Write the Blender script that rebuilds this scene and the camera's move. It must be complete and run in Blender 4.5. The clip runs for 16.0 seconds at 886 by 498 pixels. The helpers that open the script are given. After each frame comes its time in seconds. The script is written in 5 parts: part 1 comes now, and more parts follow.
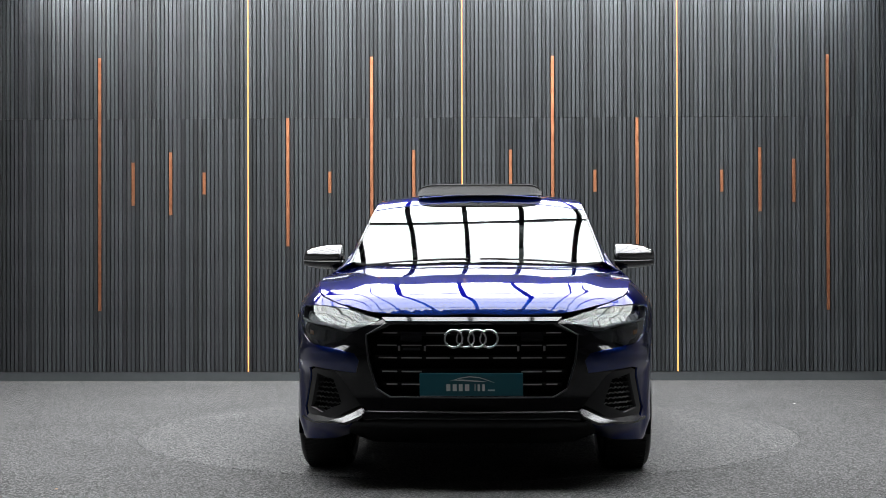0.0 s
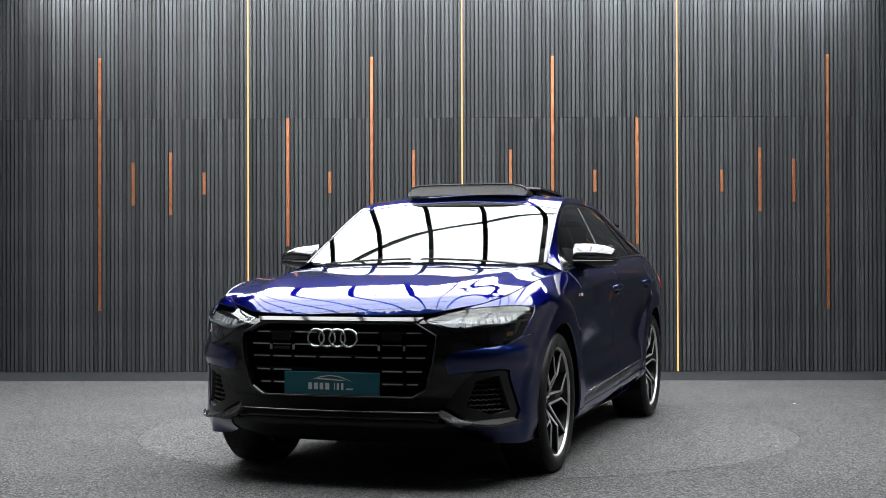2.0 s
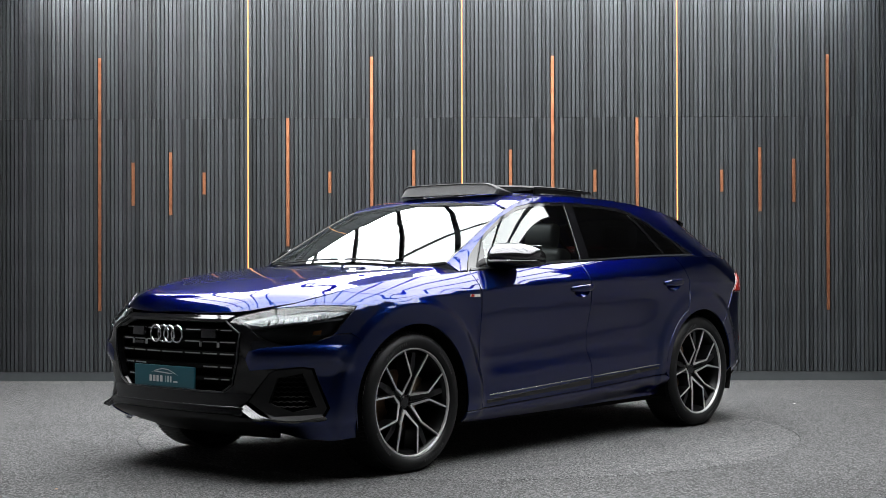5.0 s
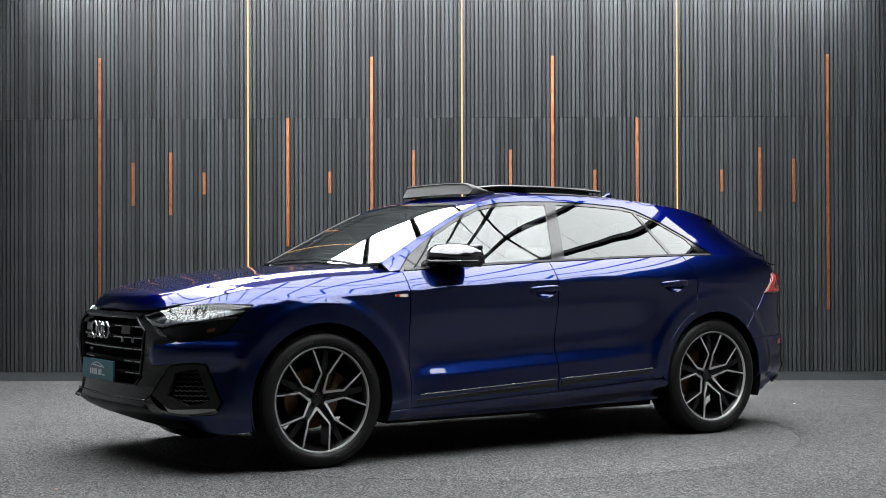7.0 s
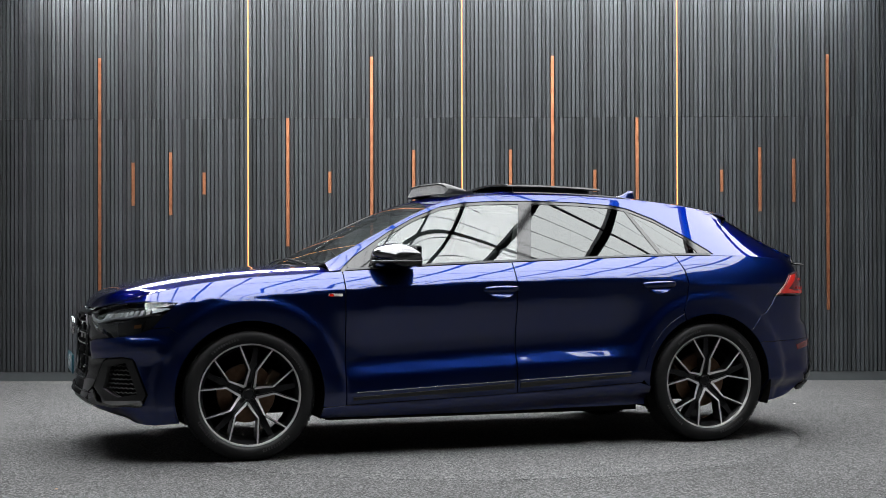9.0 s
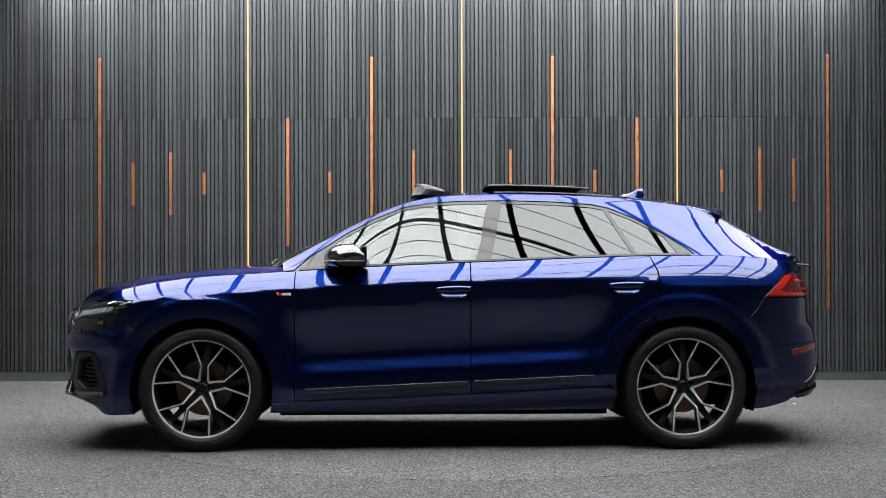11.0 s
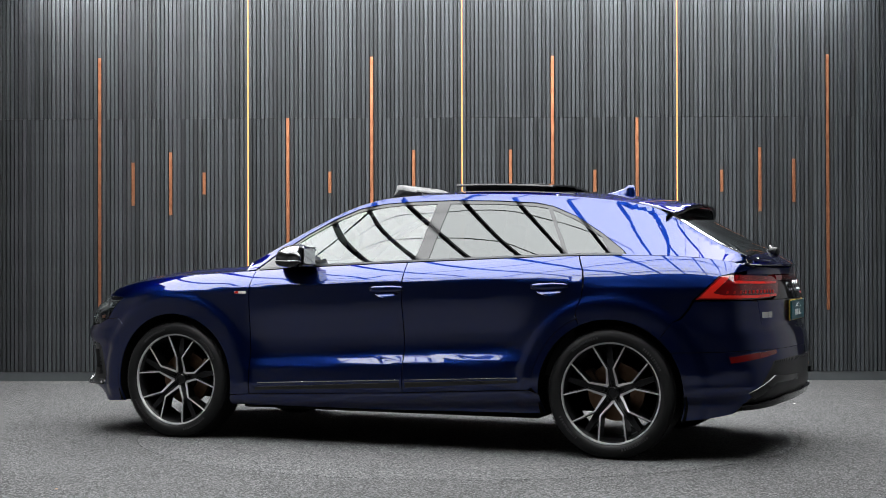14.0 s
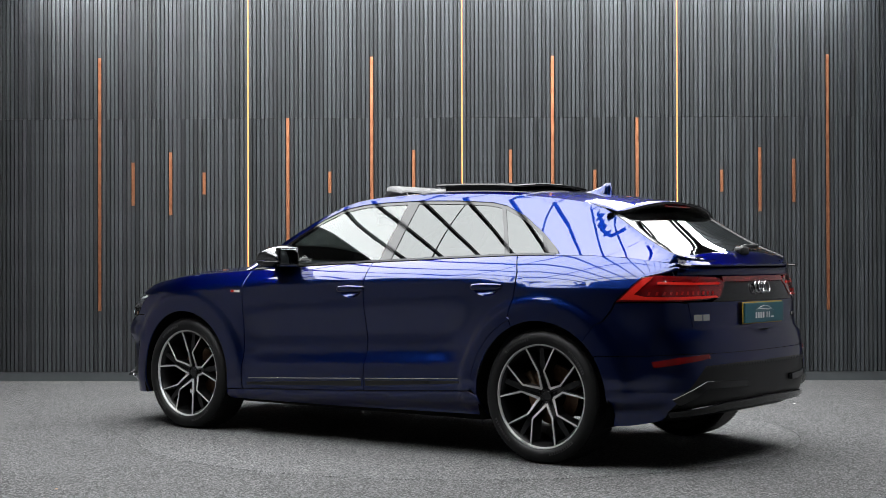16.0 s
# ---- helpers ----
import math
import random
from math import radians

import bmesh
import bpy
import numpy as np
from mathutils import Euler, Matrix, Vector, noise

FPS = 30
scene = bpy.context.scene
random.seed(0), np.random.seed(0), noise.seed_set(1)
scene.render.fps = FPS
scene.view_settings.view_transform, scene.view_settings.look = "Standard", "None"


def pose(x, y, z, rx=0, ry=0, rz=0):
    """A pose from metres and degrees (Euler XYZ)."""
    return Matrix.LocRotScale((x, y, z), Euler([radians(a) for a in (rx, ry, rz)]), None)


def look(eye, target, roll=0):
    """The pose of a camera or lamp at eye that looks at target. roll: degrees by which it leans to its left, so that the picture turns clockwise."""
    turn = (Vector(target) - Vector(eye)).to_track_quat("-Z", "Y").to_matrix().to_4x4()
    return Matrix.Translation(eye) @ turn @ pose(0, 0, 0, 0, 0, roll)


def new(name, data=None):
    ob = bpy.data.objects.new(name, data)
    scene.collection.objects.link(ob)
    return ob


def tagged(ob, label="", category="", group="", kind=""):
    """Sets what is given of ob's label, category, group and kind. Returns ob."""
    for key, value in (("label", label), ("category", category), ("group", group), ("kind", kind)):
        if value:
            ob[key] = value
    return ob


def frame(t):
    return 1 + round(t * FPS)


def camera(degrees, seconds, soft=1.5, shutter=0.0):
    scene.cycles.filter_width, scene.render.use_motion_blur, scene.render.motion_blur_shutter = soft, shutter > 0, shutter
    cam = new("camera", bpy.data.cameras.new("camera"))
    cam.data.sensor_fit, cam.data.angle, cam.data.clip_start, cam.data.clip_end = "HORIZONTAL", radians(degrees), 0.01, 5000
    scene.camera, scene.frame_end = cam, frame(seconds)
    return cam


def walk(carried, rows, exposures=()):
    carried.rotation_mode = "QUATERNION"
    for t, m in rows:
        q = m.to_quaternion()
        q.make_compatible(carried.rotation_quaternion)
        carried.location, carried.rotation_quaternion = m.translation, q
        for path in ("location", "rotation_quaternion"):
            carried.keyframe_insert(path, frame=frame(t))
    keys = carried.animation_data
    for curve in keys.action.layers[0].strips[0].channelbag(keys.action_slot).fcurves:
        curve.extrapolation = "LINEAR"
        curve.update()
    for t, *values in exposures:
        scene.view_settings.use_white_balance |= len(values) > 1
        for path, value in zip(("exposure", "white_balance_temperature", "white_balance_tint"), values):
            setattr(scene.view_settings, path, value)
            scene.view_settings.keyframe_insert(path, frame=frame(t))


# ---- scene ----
# ---- camera: it stands still ----
cam = camera(34.45, 16.0, soft=0.9)
EYE = (0.0, 0.0, 1.174)
STAND = look(EYE, (0.0, 10.0, 1.174 + 10.0 * math.tan(radians(0.492))), -0.15)
walk(cam, [(0.0, STAND), (16.0, STAND)], [(0.0, 0.0), (16.0, 0.0)])

# ---- light ----
# The hall is lit by a luminous ceiling of white sheets between dark beams; the world gives only a trace.
world = bpy.data.worlds.new("world")
scene.world = world
world.use_nodes = True
world.node_tree.nodes["Background"].inputs[0].default_value = (0.6, 0.65, 0.7, 1)
world.node_tree.nodes["Background"].inputs[1].default_value = 0.02
CEILING_GLOW = 9.0


# ---- materials ----
def mat(name, base, rough=0.5, metal=0.0, **more):
    m = bpy.data.materials.new(name)
    m.use_nodes = True
    b = m.node_tree.nodes["Principled BSDF"]
    b.inputs["Base Color"].default_value = (*base, 1)
    b.inputs["Roughness"].default_value = rough
    b.inputs["Metallic"].default_value = metal
    for key, value in more.items():
        b.inputs[key.replace("_", " ")].default_value = value
    return m


def nd(m, kind, **inputs):
    n = m.node_tree.nodes.new(kind)
    for key, value in inputs.items():
        n.inputs[key.replace("_", " ")].default_value = value
    return n


def wire(m, a, out, b, into):
    m.node_tree.links.new(a.outputs[out], b.inputs[into])


def ramp(m, stops):
    r = m.node_tree.nodes.new("ShaderNodeValToRGB")
    els = r.color_ramp.elements
    while len(els) < len(stops):
        els.new(0.5)
    for e, (p, c) in zip(els, stops):
        e.position, e.color = p, (*c, 1)
    return r


def grain(m, scale, stretch, low, high, bump=0.0, coarse=0.0, dist=0.002, rough=None):
    """Two scales of noise between two colours, with a fine relief."""
    b = m.node_tree.nodes["Principled BSDF"]
    tc = nd(m, "ShaderNodeTexCoord")
    mp = nd(m, "ShaderNodeMapping", Scale=stretch)
    wire(m, tc, "Object", mp, "Vector")
    fine = nd(m, "ShaderNodeTexNoise", Scale=scale, Detail=4.0, Roughness=0.65)
    wire(m, mp, "Vector", fine, "Vector")
    fac = fine
    out = "Fac"
    if coarse:
        big = nd(m, "ShaderNodeTexNoise", Scale=coarse, Detail=3.0)
        wire(m, tc, "Object", big, "Vector")
        mix = nd(m, "ShaderNodeMath")
        mix.operation = "MULTIPLY_ADD"
        mix.inputs[1].default_value = 0.62
        wire(m, fine, "Fac", mix, 0)
        sc = nd(m, "ShaderNodeMath")
        sc.operation = "MULTIPLY"
        sc.inputs[1].default_value = 0.38
        wire(m, big, "Fac", sc, 0)
        wire(m, sc, 0, mix, 2)
        fac, out = mix, "Value"
    r = ramp(m, [(0.32, low), (0.68, high)])
    wire(m, fac, out, r, "Fac")
    wire(m, r, "Color", b, "Base Color")
    if bump:
        bp = nd(m, "ShaderNodeBump", Strength=bump, Distance=dist)
        wire(m, fine, "Fac", bp, "Height")
        wire(m, bp, "Normal", b, "Normal")
    return m, r, fine


M = {}
# speckled grey loop carpet: light and dark tufts a few millimetres wide over broad, faint wear
# the disc's colour is lifted to stand for the sheen of its pile
for name, lift in (("carpet", 1.0), ("carpet_disc", 1.22)):
    m = mat(name, (0.14, 0.14, 0.145), 0.95, Specular_IOR_Level=0.2)
    b = m.node_tree.nodes["Principled BSDF"]
    tc = nd(m, "ShaderNodeTexCoord")
    tuft = nd(m, "ShaderNodeTexVoronoi", Scale=140.0)
    wire(m, tc, "Object", tuft, "Vector")
    sep = nd(m, "ShaderNodeSeparateColor")
    wire(m, tuft, "Color", sep, "Color")
    patch_ = nd(m, "ShaderNodeTexNoise", Scale=60.0, Detail=3.0, Roughness=0.6)
    wire(m, tc, "Object", patch_, "Vector")
    wear = nd(m, "ShaderNodeTexNoise", Scale=0.8, Detail=3.0)
    wire(m, tc, "Object", wear, "Vector")
    acc = None
    for node, out, k in ((sep, 0, 0.46), (patch_, "Fac", 0.44), (wear, "Fac", 0.10)):
        mm = nd(m, "ShaderNodeMath")
        mm.operation = "MULTIPLY_ADD"
        mm.inputs[1].default_value, mm.inputs[2].default_value = k, 0.0
        wire(m, node, out, mm, 0)
        if acc:
            wire(m, acc, 0, mm, 2)
        acc = mm
    r = ramp(m, [(0.24, tuple(c * lift for c in (0.0105, 0.0107, 0.0112))), (0.50, tuple(c * lift for c in (0.0455, 0.0455, 0.0465))), (0.78, tuple(c * lift for c in (0.188, 0.188, 0.187)))])
    wire(m, acc, 0, r, "Fac")
    wire(m, r, "Color", b, "Base Color")
    bp = nd(m, "ShaderNodeBump", Strength=0.5, Distance=0.005)
    wire(m, sep, 0, bp, "Height")
    wire(m, bp, "Normal", b, "Normal")
    M[name] = m
# dark stained slats: each one its own tone, fine grain along its length
m = mat("slat", (0.03, 0.032, 0.034), 0.62, Specular_IOR_Level=0.18)
m, r, fine = grain(m, 14.0, (6, 6, 0.55), (0.0160, 0.0180, 0.0199), (0.0352, 0.0384, 0.0415), 0.35, 2.2, 0.0015)
info = nd(m, "ShaderNodeObjectInfo")
tone = nd(m, "ShaderNodeMapRange")
tone.inputs["To Min"].default_value, tone.inputs["To Max"].default_value = 0.62, 1.52
wire(m, info, "Random", tone, "Value")
mul = nd(m, "ShaderNodeVectorMath")
mul.operation = "MULTIPLY"
wire(m, r, "Color", mul, 0)
wire(m, tone, "Result", mul, 1)
wire(m, mul, "Vector", m.node_tree.nodes["Principled BSDF"], "Base Color")
M["slat"] = m
M["felt"] = grain(mat("felt", (0.01, 0.01, 0.011), 1.0), 60, (1, 1, 1), (0.006, 0.006, 0.007), (0.014, 0.014, 0.015), 0.3)[0]
M["skirting"] = grain(mat("skirting", (0.09, 0.1, 0.105), 0.5), 9, (1, 1, 1), (0.036, 0.041, 0.0435), (0.050, 0.055, 0.0585), 0.1, 1.5)[0]
m = mat("copper", (0.62, 0.25, 0.13), 0.42, 1.0)
m, r, fine = grain(m, 9.0, (3, 3, 1.2), (0.25, 0.088, 0.044), (0.46, 0.21, 0.115), 0.25, 3.0, 0.002)
M["copper"] = m
m = mat("led", (0, 0, 0), 0.5, Emission_Strength=2.1)
m.node_tree.nodes["Principled BSDF"].inputs["Emission Color"].default_value = (1.0, 0.43, 0.13, 1)
M["led"] = m
M["channel"] = mat("channel", (0.55, 0.42, 0.28), 0.45, 0.6)
# for the unseen walls and roof; its grey is set for the car's reflections
M["plaster"] = grain(mat("plaster", (0.12, 0.12, 0.125), 0.8), 12, (1, 1, 1), (0.11, 0.11, 0.114), (0.15, 0.15, 0.154), 0.2, 1.0)[0]
m = mat("sheet", (0.8, 0.8, 0.8), 0.7, Emission_Strength=CEILING_GLOW)
m.node_tree.nodes["Principled BSDF"].inputs["Emission Color"].default_value = (0.965, 0.985, 1.0, 1)
M["sheet"] = m
# three times the glow, for the strip added to brighten the slats' upper ends
m = mat("wash_sheet", (0.8, 0.8, 0.8), 0.7, Emission_Strength=CEILING_GLOW * 3.0)
m.node_tree.nodes["Principled BSDF"].inputs["Emission Color"].default_value = (0.965, 0.985, 1.0, 1)
M["wash"] = m
M["beam"] = mat("beam", (0.018, 0.018, 0.02), 0.6)
M["litter"] = mat("litter", (0.6, 0.6, 0.58), 0.8)
M["leaf_bit"] = mat("leaf_bit", (0.30, 0.17, 0.07), 0.8)


# ---- mesh helpers ----
def finish(bm, name, material, smooth=False):
    me = bpy.data.meshes.new(name)
    bm.normal_update()
    bm.to_mesh(me)
    bm.free()
    if material is not None:
        me.materials.append(material)
    if smooth:
        me.shade_smooth()
    return me


def add_box(bm, x0, y0, z0, x1, y1, z1, bevel=0.0):
    vs = [bm.verts.new((x, y, z)) for z in (z0, z1) for y in (y0, y1) for x in (x0, x1)]
    fs = [bm.faces.new([vs[i] for i in q]) for q in ((0, 2, 3, 1), (4, 5, 7, 6), (0, 1, 5, 4), (2, 6, 7, 3), (0, 4, 6, 2), (1, 3, 7, 5))]
    if bevel:
        bmesh.ops.bevel(bm, geom=list({e for f in fs for e in f.edges}), offset=bevel, segments=2, affect="EDGES", profile=0.6)
    return bm


def box_mesh(name, material, *dims, bevel=0.0):
    return finish(add_box(bmesh.new(), *dims, bevel=bevel), name, material)


def part(name, bm, material, parent, label="", smooth=False):
    me = bm if isinstance(bm, bpy.types.Mesh) else finish(bm, name, material, smooth)
    ob = new(name, me)
    ob.parent = parent
    return tagged(ob, label)


# ---- the hall ----
WALL_Y, WALL_TURN = 14.05, -1.0
X0, X1, Y0, Y1, TOP = -6.2, 6.2, -3.5, 14.6, 3.92
AXIS = (0.165, 9.9)
DISC_R = 2.235

bm = bmesh.new()
ring = [(AXIS[0] + (DISC_R + 0.0035) * math.cos(a * math.pi / 64), AXIS[1] + (DISC_R + 0.0035) * math.sin(a * math.pi / 64)) for a in range(128)]
inner = [bm.verts.new((x, y, 0)) for x, y in ring]
outer = []
for x, y in ring:
    dx, dy = x - AXIS[0], y - AXIS[1]
    k = min((X1 - AXIS[0]) / dx if dx > 1e-6 else ((X0 - AXIS[0]) / dx if dx < -1e-6 else 1e9), (Y1 - AXIS[1]) / dy if dy > 1e-6 else ((Y0 - AXIS[1]) / dy if dy < -1e-6 else 1e9))
    outer.append(bm.verts.new((AXIS[0] + dx * k, AXIS[1] + dy * k, 0)))
low = [bm.verts.new((x, y, -0.05)) for x, y in ring]
for i in range(128):
    j = (i + 1) % 128
    bm.faces.new((inner[i], outer[i], outer[j], inner[j]))
    bm.faces.new((low[i], inner[i], inner[j], low[j]))
floor = new("floor", finish(bm, "floor", M["carpet"]))
tagged(floor, "speckled mid-grey loop carpet floor of the hall", "floor", kind="structure")
pit = new("floor_pit", box_mesh("floor_pit", M["felt"], AXIS[0] - 2.4, AXIS[1] - 2.4, -0.09, AXIS[0] + 2.4, AXIS[1] + 2.4, -0.05))
tagged(pit, "dark pit floor beneath the carpeted turntable", "floor", kind="structure")

bm = bmesh.new()
rim = []
for r, z in ((DISC_R, -0.045), (DISC_R, -0.002), (DISC_R - 0.004, 0.0015)):
    rim.append([bm.verts.new((r * math.cos(a * math.pi / 64), r * math.sin(a * math.pi / 64), z)) for a in range(128)])
for a, b in zip(rim, rim[1:]):
    for i in range(128):
        j = (i + 1) % 128
        bm.faces.new((a[i], a[j], b[j], b[i]))
bm.faces.new(rim[-1])
bm.faces.new(rim[0][::-1])
turntable = new("turntable")
part("platform_top", bm, M["carpet_disc"], turntable)
bm = bmesh.new()
rg = [[bm.verts.new((r * math.cos(a * math.pi / 64), r * math.sin(a * math.pi / 64), z)) for a in range(128)] for r, z in ((DISC_R + 0.0003, -0.03), (DISC_R + 0.002, -0.03), (DISC_R + 0.002, -0.001), (DISC_R + 0.0003, -0.001))]
for k in range(4):
    for i in range(128):
        j = (i + 1) % 128
        bm.faces.new((rg[k][i], rg[k][j], rg[(k + 1) % 4][j], rg[(k + 1) % 4][i]))
part("edge_ring", bm, M["felt"], turntable, "thin dark edging ring")
turntable.location = (*AXIS, 0)
tagged(turntable, "round turning platform in grey carpet, lightened for the sheen of its pile", "turntable")

# slatted wall, in its own space: x along it, y behind it, z up
SEAM, FOOT, WALL_TOP, PITCH, SLAT = 2.585, 0.092, 3.92, 0.04137, 0.0292
OFFS = 0.19 + PITCH / 2
wall_pose = pose(0, WALL_Y, 0, 0, 0, WALL_TURN)
wall = new("wall_north", box_mesh("wall_north", M["felt"], -6.4, 0.022, 0.0, 6.4, 0.2, TOP + 0.1))
wall.matrix_basis = wall_pose
tagged(wall, "black felt-backed rear wall behind vertical slats", "wall", kind="structure")
skirt = new("baseboard", box_mesh("baseboard", M["skirting"], -6.3, 0.008, 0.0, 6.3, 0.0215, 0.088, bevel=0.002))
skirt.matrix_basis = wall_pose
tagged(skirt, "plain grey skirting board under the slatted wall", "skirting", kind="structure")
panel_low = new("slat_panel_lower")
panel_up = new("slat_panel_upper")
for p, word in ((panel_low, "lower"), (panel_up, "upper")):
    p.matrix_basis = wall_pose
    tagged(p, f"{word} row of dark grey stained vertical timber slats", "slat wall", kind="structure")

# the light strips sit in the joint between two slats, 51 slats apart; the copper strips lie on whole slats
LEDS = tuple(0.19 + k * 51 * PITCH for k in (-1, 0, 1))
COPPERS = ((0, 0.69, 3.19), (8, 1.73, 2.155), (17, 1.635, 2.255), (25, 1.84, 2.055), (45, 1.325, 2.59), (55, 1.85, 2.06), (65, 0.69, 3.19), (75, 1.635, 2.27),
           (98, 1.635, 2.27), (108, 0.69, 3.19), (118, 1.85, 2.07), (128, 1.335, 2.58), (148, 1.85, 2.065), (157, 1.655, 2.285), (165, 1.745, 2.17), (173, 0.69, 3.19))
LO = box_mesh("slat", M["slat"], -SLAT / 2, 0, FOOT, SLAT / 2, 0.022, SEAM - 0.002, bevel=0.0012)
UP = box_mesh("slat", M["slat"], -SLAT / 2, 0, SEAM + 0.002, SLAT / 2, 0.022, WALL_TOP, bevel=0.0012)
rs = random.Random(4)
for i in range(-125, 125):
    x = OFFS + i * PITCH
    for me, p in ((LO, panel_low), (UP, panel_up)):
        s = part("slat", me, None, p)
        s.location = (x + rs.uniform(-0.0012, 0.0012), rs.uniform(-0.001, 0.0015), 0)
for n, a, b in COPPERS:
    xs = 0.19 + (n - 86.5) * PITCH
    c = new("copper_inlay", box_mesh("copper_inlay", M["copper"], -SLAT / 2 - 0.001, -0.004, a, SLAT / 2 + 0.001, 0.0, b, bevel=0.001))
    c.matrix_basis = wall_pose @ pose(xs, -0.0012, 0)
    tagged(c, "brushed copper strip fixed on a dark wall slat", "wall inlay", "copper strips on the slatted wall")
for x in LEDS:
    strip = new("led_strip")
    strip.matrix_basis = wall_pose @ pose(x, 0, 0)
    tagged(strip, "glowing warm yellow light strip set upright between slats", "light strip", "light strips in the slatted wall")
    part("channel", box_mesh("channel", M["channel"], -0.0058, 0.004, FOOT, 0.0058, 0.0215, WALL_TOP), None, strip)
    part("diffuser", box_mesh("diffuser", M["led"], -0.0058, -0.006, FOOT, 0.0058, 0.0038, WALL_TOP, bevel=0.003), None, strip, "warm glowing diffuser")

# unseen walls, added to bound the light and show in the paint
for name, dims in (("wall_south", (X0, Y0 - 0.2, 0, X1, Y0, TOP)), ("wall_west", (X0 - 0.2, Y0, 0, X0, Y1, TOP)), ("wall_east", (X1, Y0, 0, X1 + 0.2, Y1, TOP))):
    w = new(name, box_mesh(name, M["plaster"], *dims))
    tagged(w, "unseen plain grey wall added to close the hall and fill reflections", "wall", kind="structure")

# ceiling: luminous sheets with dark beams beneath
bm = bmesh.new()
add_box(bm, X0 - 0.2, Y0 - 0.2, TOP + 0.12, X1 + 0.2, Y1 + 0.2, TOP + 0.3)
ceiling = new("ceiling", finish(bm, "ceiling", M["plaster"]))
tagged(ceiling, "unseen grey roof added above the luminous ceiling sheets", "ceiling", kind="structure")
# a broad field over the platform and a narrower one running on to the slatted wall
GX, GE, GY0, GYM, GY1, NX_ = 4.15, 4.25, 6.3, 11.2, 14.02, 3.3
bm = bmesh.new()
add_box(bm, -GX, GY0, TOP, GE, GYM, TOP + 0.03)
add_box(bm, -NX_, GYM, TOP, NX_, 13.3, TOP + 0.03)
glow = new("ceiling_sheet", finish(bm, "ceiling_sheet", M["sheet"]))
tagged(glow, "white luminous translucent ceiling sheets", "ceiling light", kind="structure")
# unseen extra strip, added so the slats are brightest towards the top
wash = new("ceiling_wall_light", box_mesh("ceiling_wall_light", M["wash"], -4.1, 13.3, TOP, 4.05, GY1, TOP + 0.03))
tagged(wash, "unseen brighter strip added to lift the top of the slatted wall", "ceiling light", kind="structure")
# unseen filler that ends the glowing field in the glass reflections
bm = bmesh.new()
add_box(bm, X0, Y0, TOP - 0.02, -GX, Y1, TOP + 0.02)
add_box(bm, GE, Y0, TOP - 0.02, X1, Y1, TOP + 0.02)
add_box(bm, -GX, Y0, TOP - 0.02, GE, GY0, TOP + 0.02)
add_box(bm, X0, GYM, TOP - 0.02, -NX_, 13.3, TOP + 0.021)
add_box(bm, NX_, GYM, TOP - 0.02, GE, 13.3, TOP + 0.02)
surround = new("ceiling_surround", finish(bm, "ceiling_surround", M["plaster"]))
tagged(surround, "unseen grey filler round the luminous ceiling", "ceiling", kind="structure")
bm = bmesh.new()
for i in range(-10, 11):
    x = 0.12 + i * 0.62
    if -GX < x < GE:
        add_box(bm, x - 0.026, GY0, TOP - 0.04, x + 0.026, GY1 if abs(x) < NX_ else GYM, TOP - 0.002)
beams = new("ceiling_beam", finish(bm, "ceiling_beam", M["beam"]))
tagged(beams, "dark steel beams running under the luminous ceiling", "beam", kind="structure")
bm = bmesh.new()
for y in (6.6, 7.5, 8.6, 11.4):
    w, e = (GX, GE) if y < GYM else (NX_, NX_)
    add_box(bm, -w, y - 0.018, TOP - 0.05, e, y + 0.018, TOP - 0.003)
for k in range(26):
    y = GY0 + 0.2 + k * 0.30
    w, e = (GX, GE) if y < GYM else (NX_, NX_)
    if not 9.3 < y < 12.6:
        add_box(bm, -w, y - 0.0022, TOP - 0.02, e, y + 0.0022, TOP - 0.004)
purlins = new("ceiling_purlin", finish(bm, "ceiling_purlin", M["beam"]))
tagged(purlins, "thin dark cross bars under the luminous ceiling", "beam", kind="structure")

# crumbs trodden into the carpet
for x, y, r, mt, word in ((-2.003, 7.405, 0.006, "leaf_bit", "dry brown leaf"), (2.873, 11.704, 0.006, "litter", "pale paper"), (2.10, 9.04, 0.005, "litter", "pale paper")):
    bm = bmesh.new()
    bmesh.ops.create_icosphere(bm, subdivisions=1, radius=r, matrix=Matrix.Diagonal((1.6, 1, 0.35, 1)))
    for v in bm.verts:
        v.co += Vector((rs.uniform(-1, 1), rs.uniform(-1, 1), 0)) * r * 0.3
    bit = new("floor_crumb", finish(bm, "floor_crumb", M[mt]))
    bit.location = (x, y, r * 0.3)
    tagged(bit, f"tiny scrap of {word} lying on the carpet", "litter", "crumbs on the floor")


# ---- car materials ----
m = mat("paint_blue", (0.008, 0.012, 0.2), 0.30, 1.0, Coat_Weight=1.0, Coat_Roughness=0.006, Coat_IOR=1.58, Specular_Tint=(0.07, 0.12, 0.42, 1.0))
b = m.node_tree.nodes["Principled BSDF"]
tc = nd(m, "ShaderNodeTexCoord")
flake = nd(m, "ShaderNodeTexNoise", Scale=1800.0, Detail=1.0)
wire(m, tc, "Object", flake, "Vector")
r = ramp(m, [(0.35, (0.0016, 0.0075, 0.055)), (0.65, (0.004, 0.015, 0.098))])
wire(m, flake, "Fac", r, "Fac")
wire(m, r, "Color", b, "Base Color")
M["paint"] = m
M["gloss"] = mat("gloss_black", (0.003, 0.003, 0.0035), 0.06)
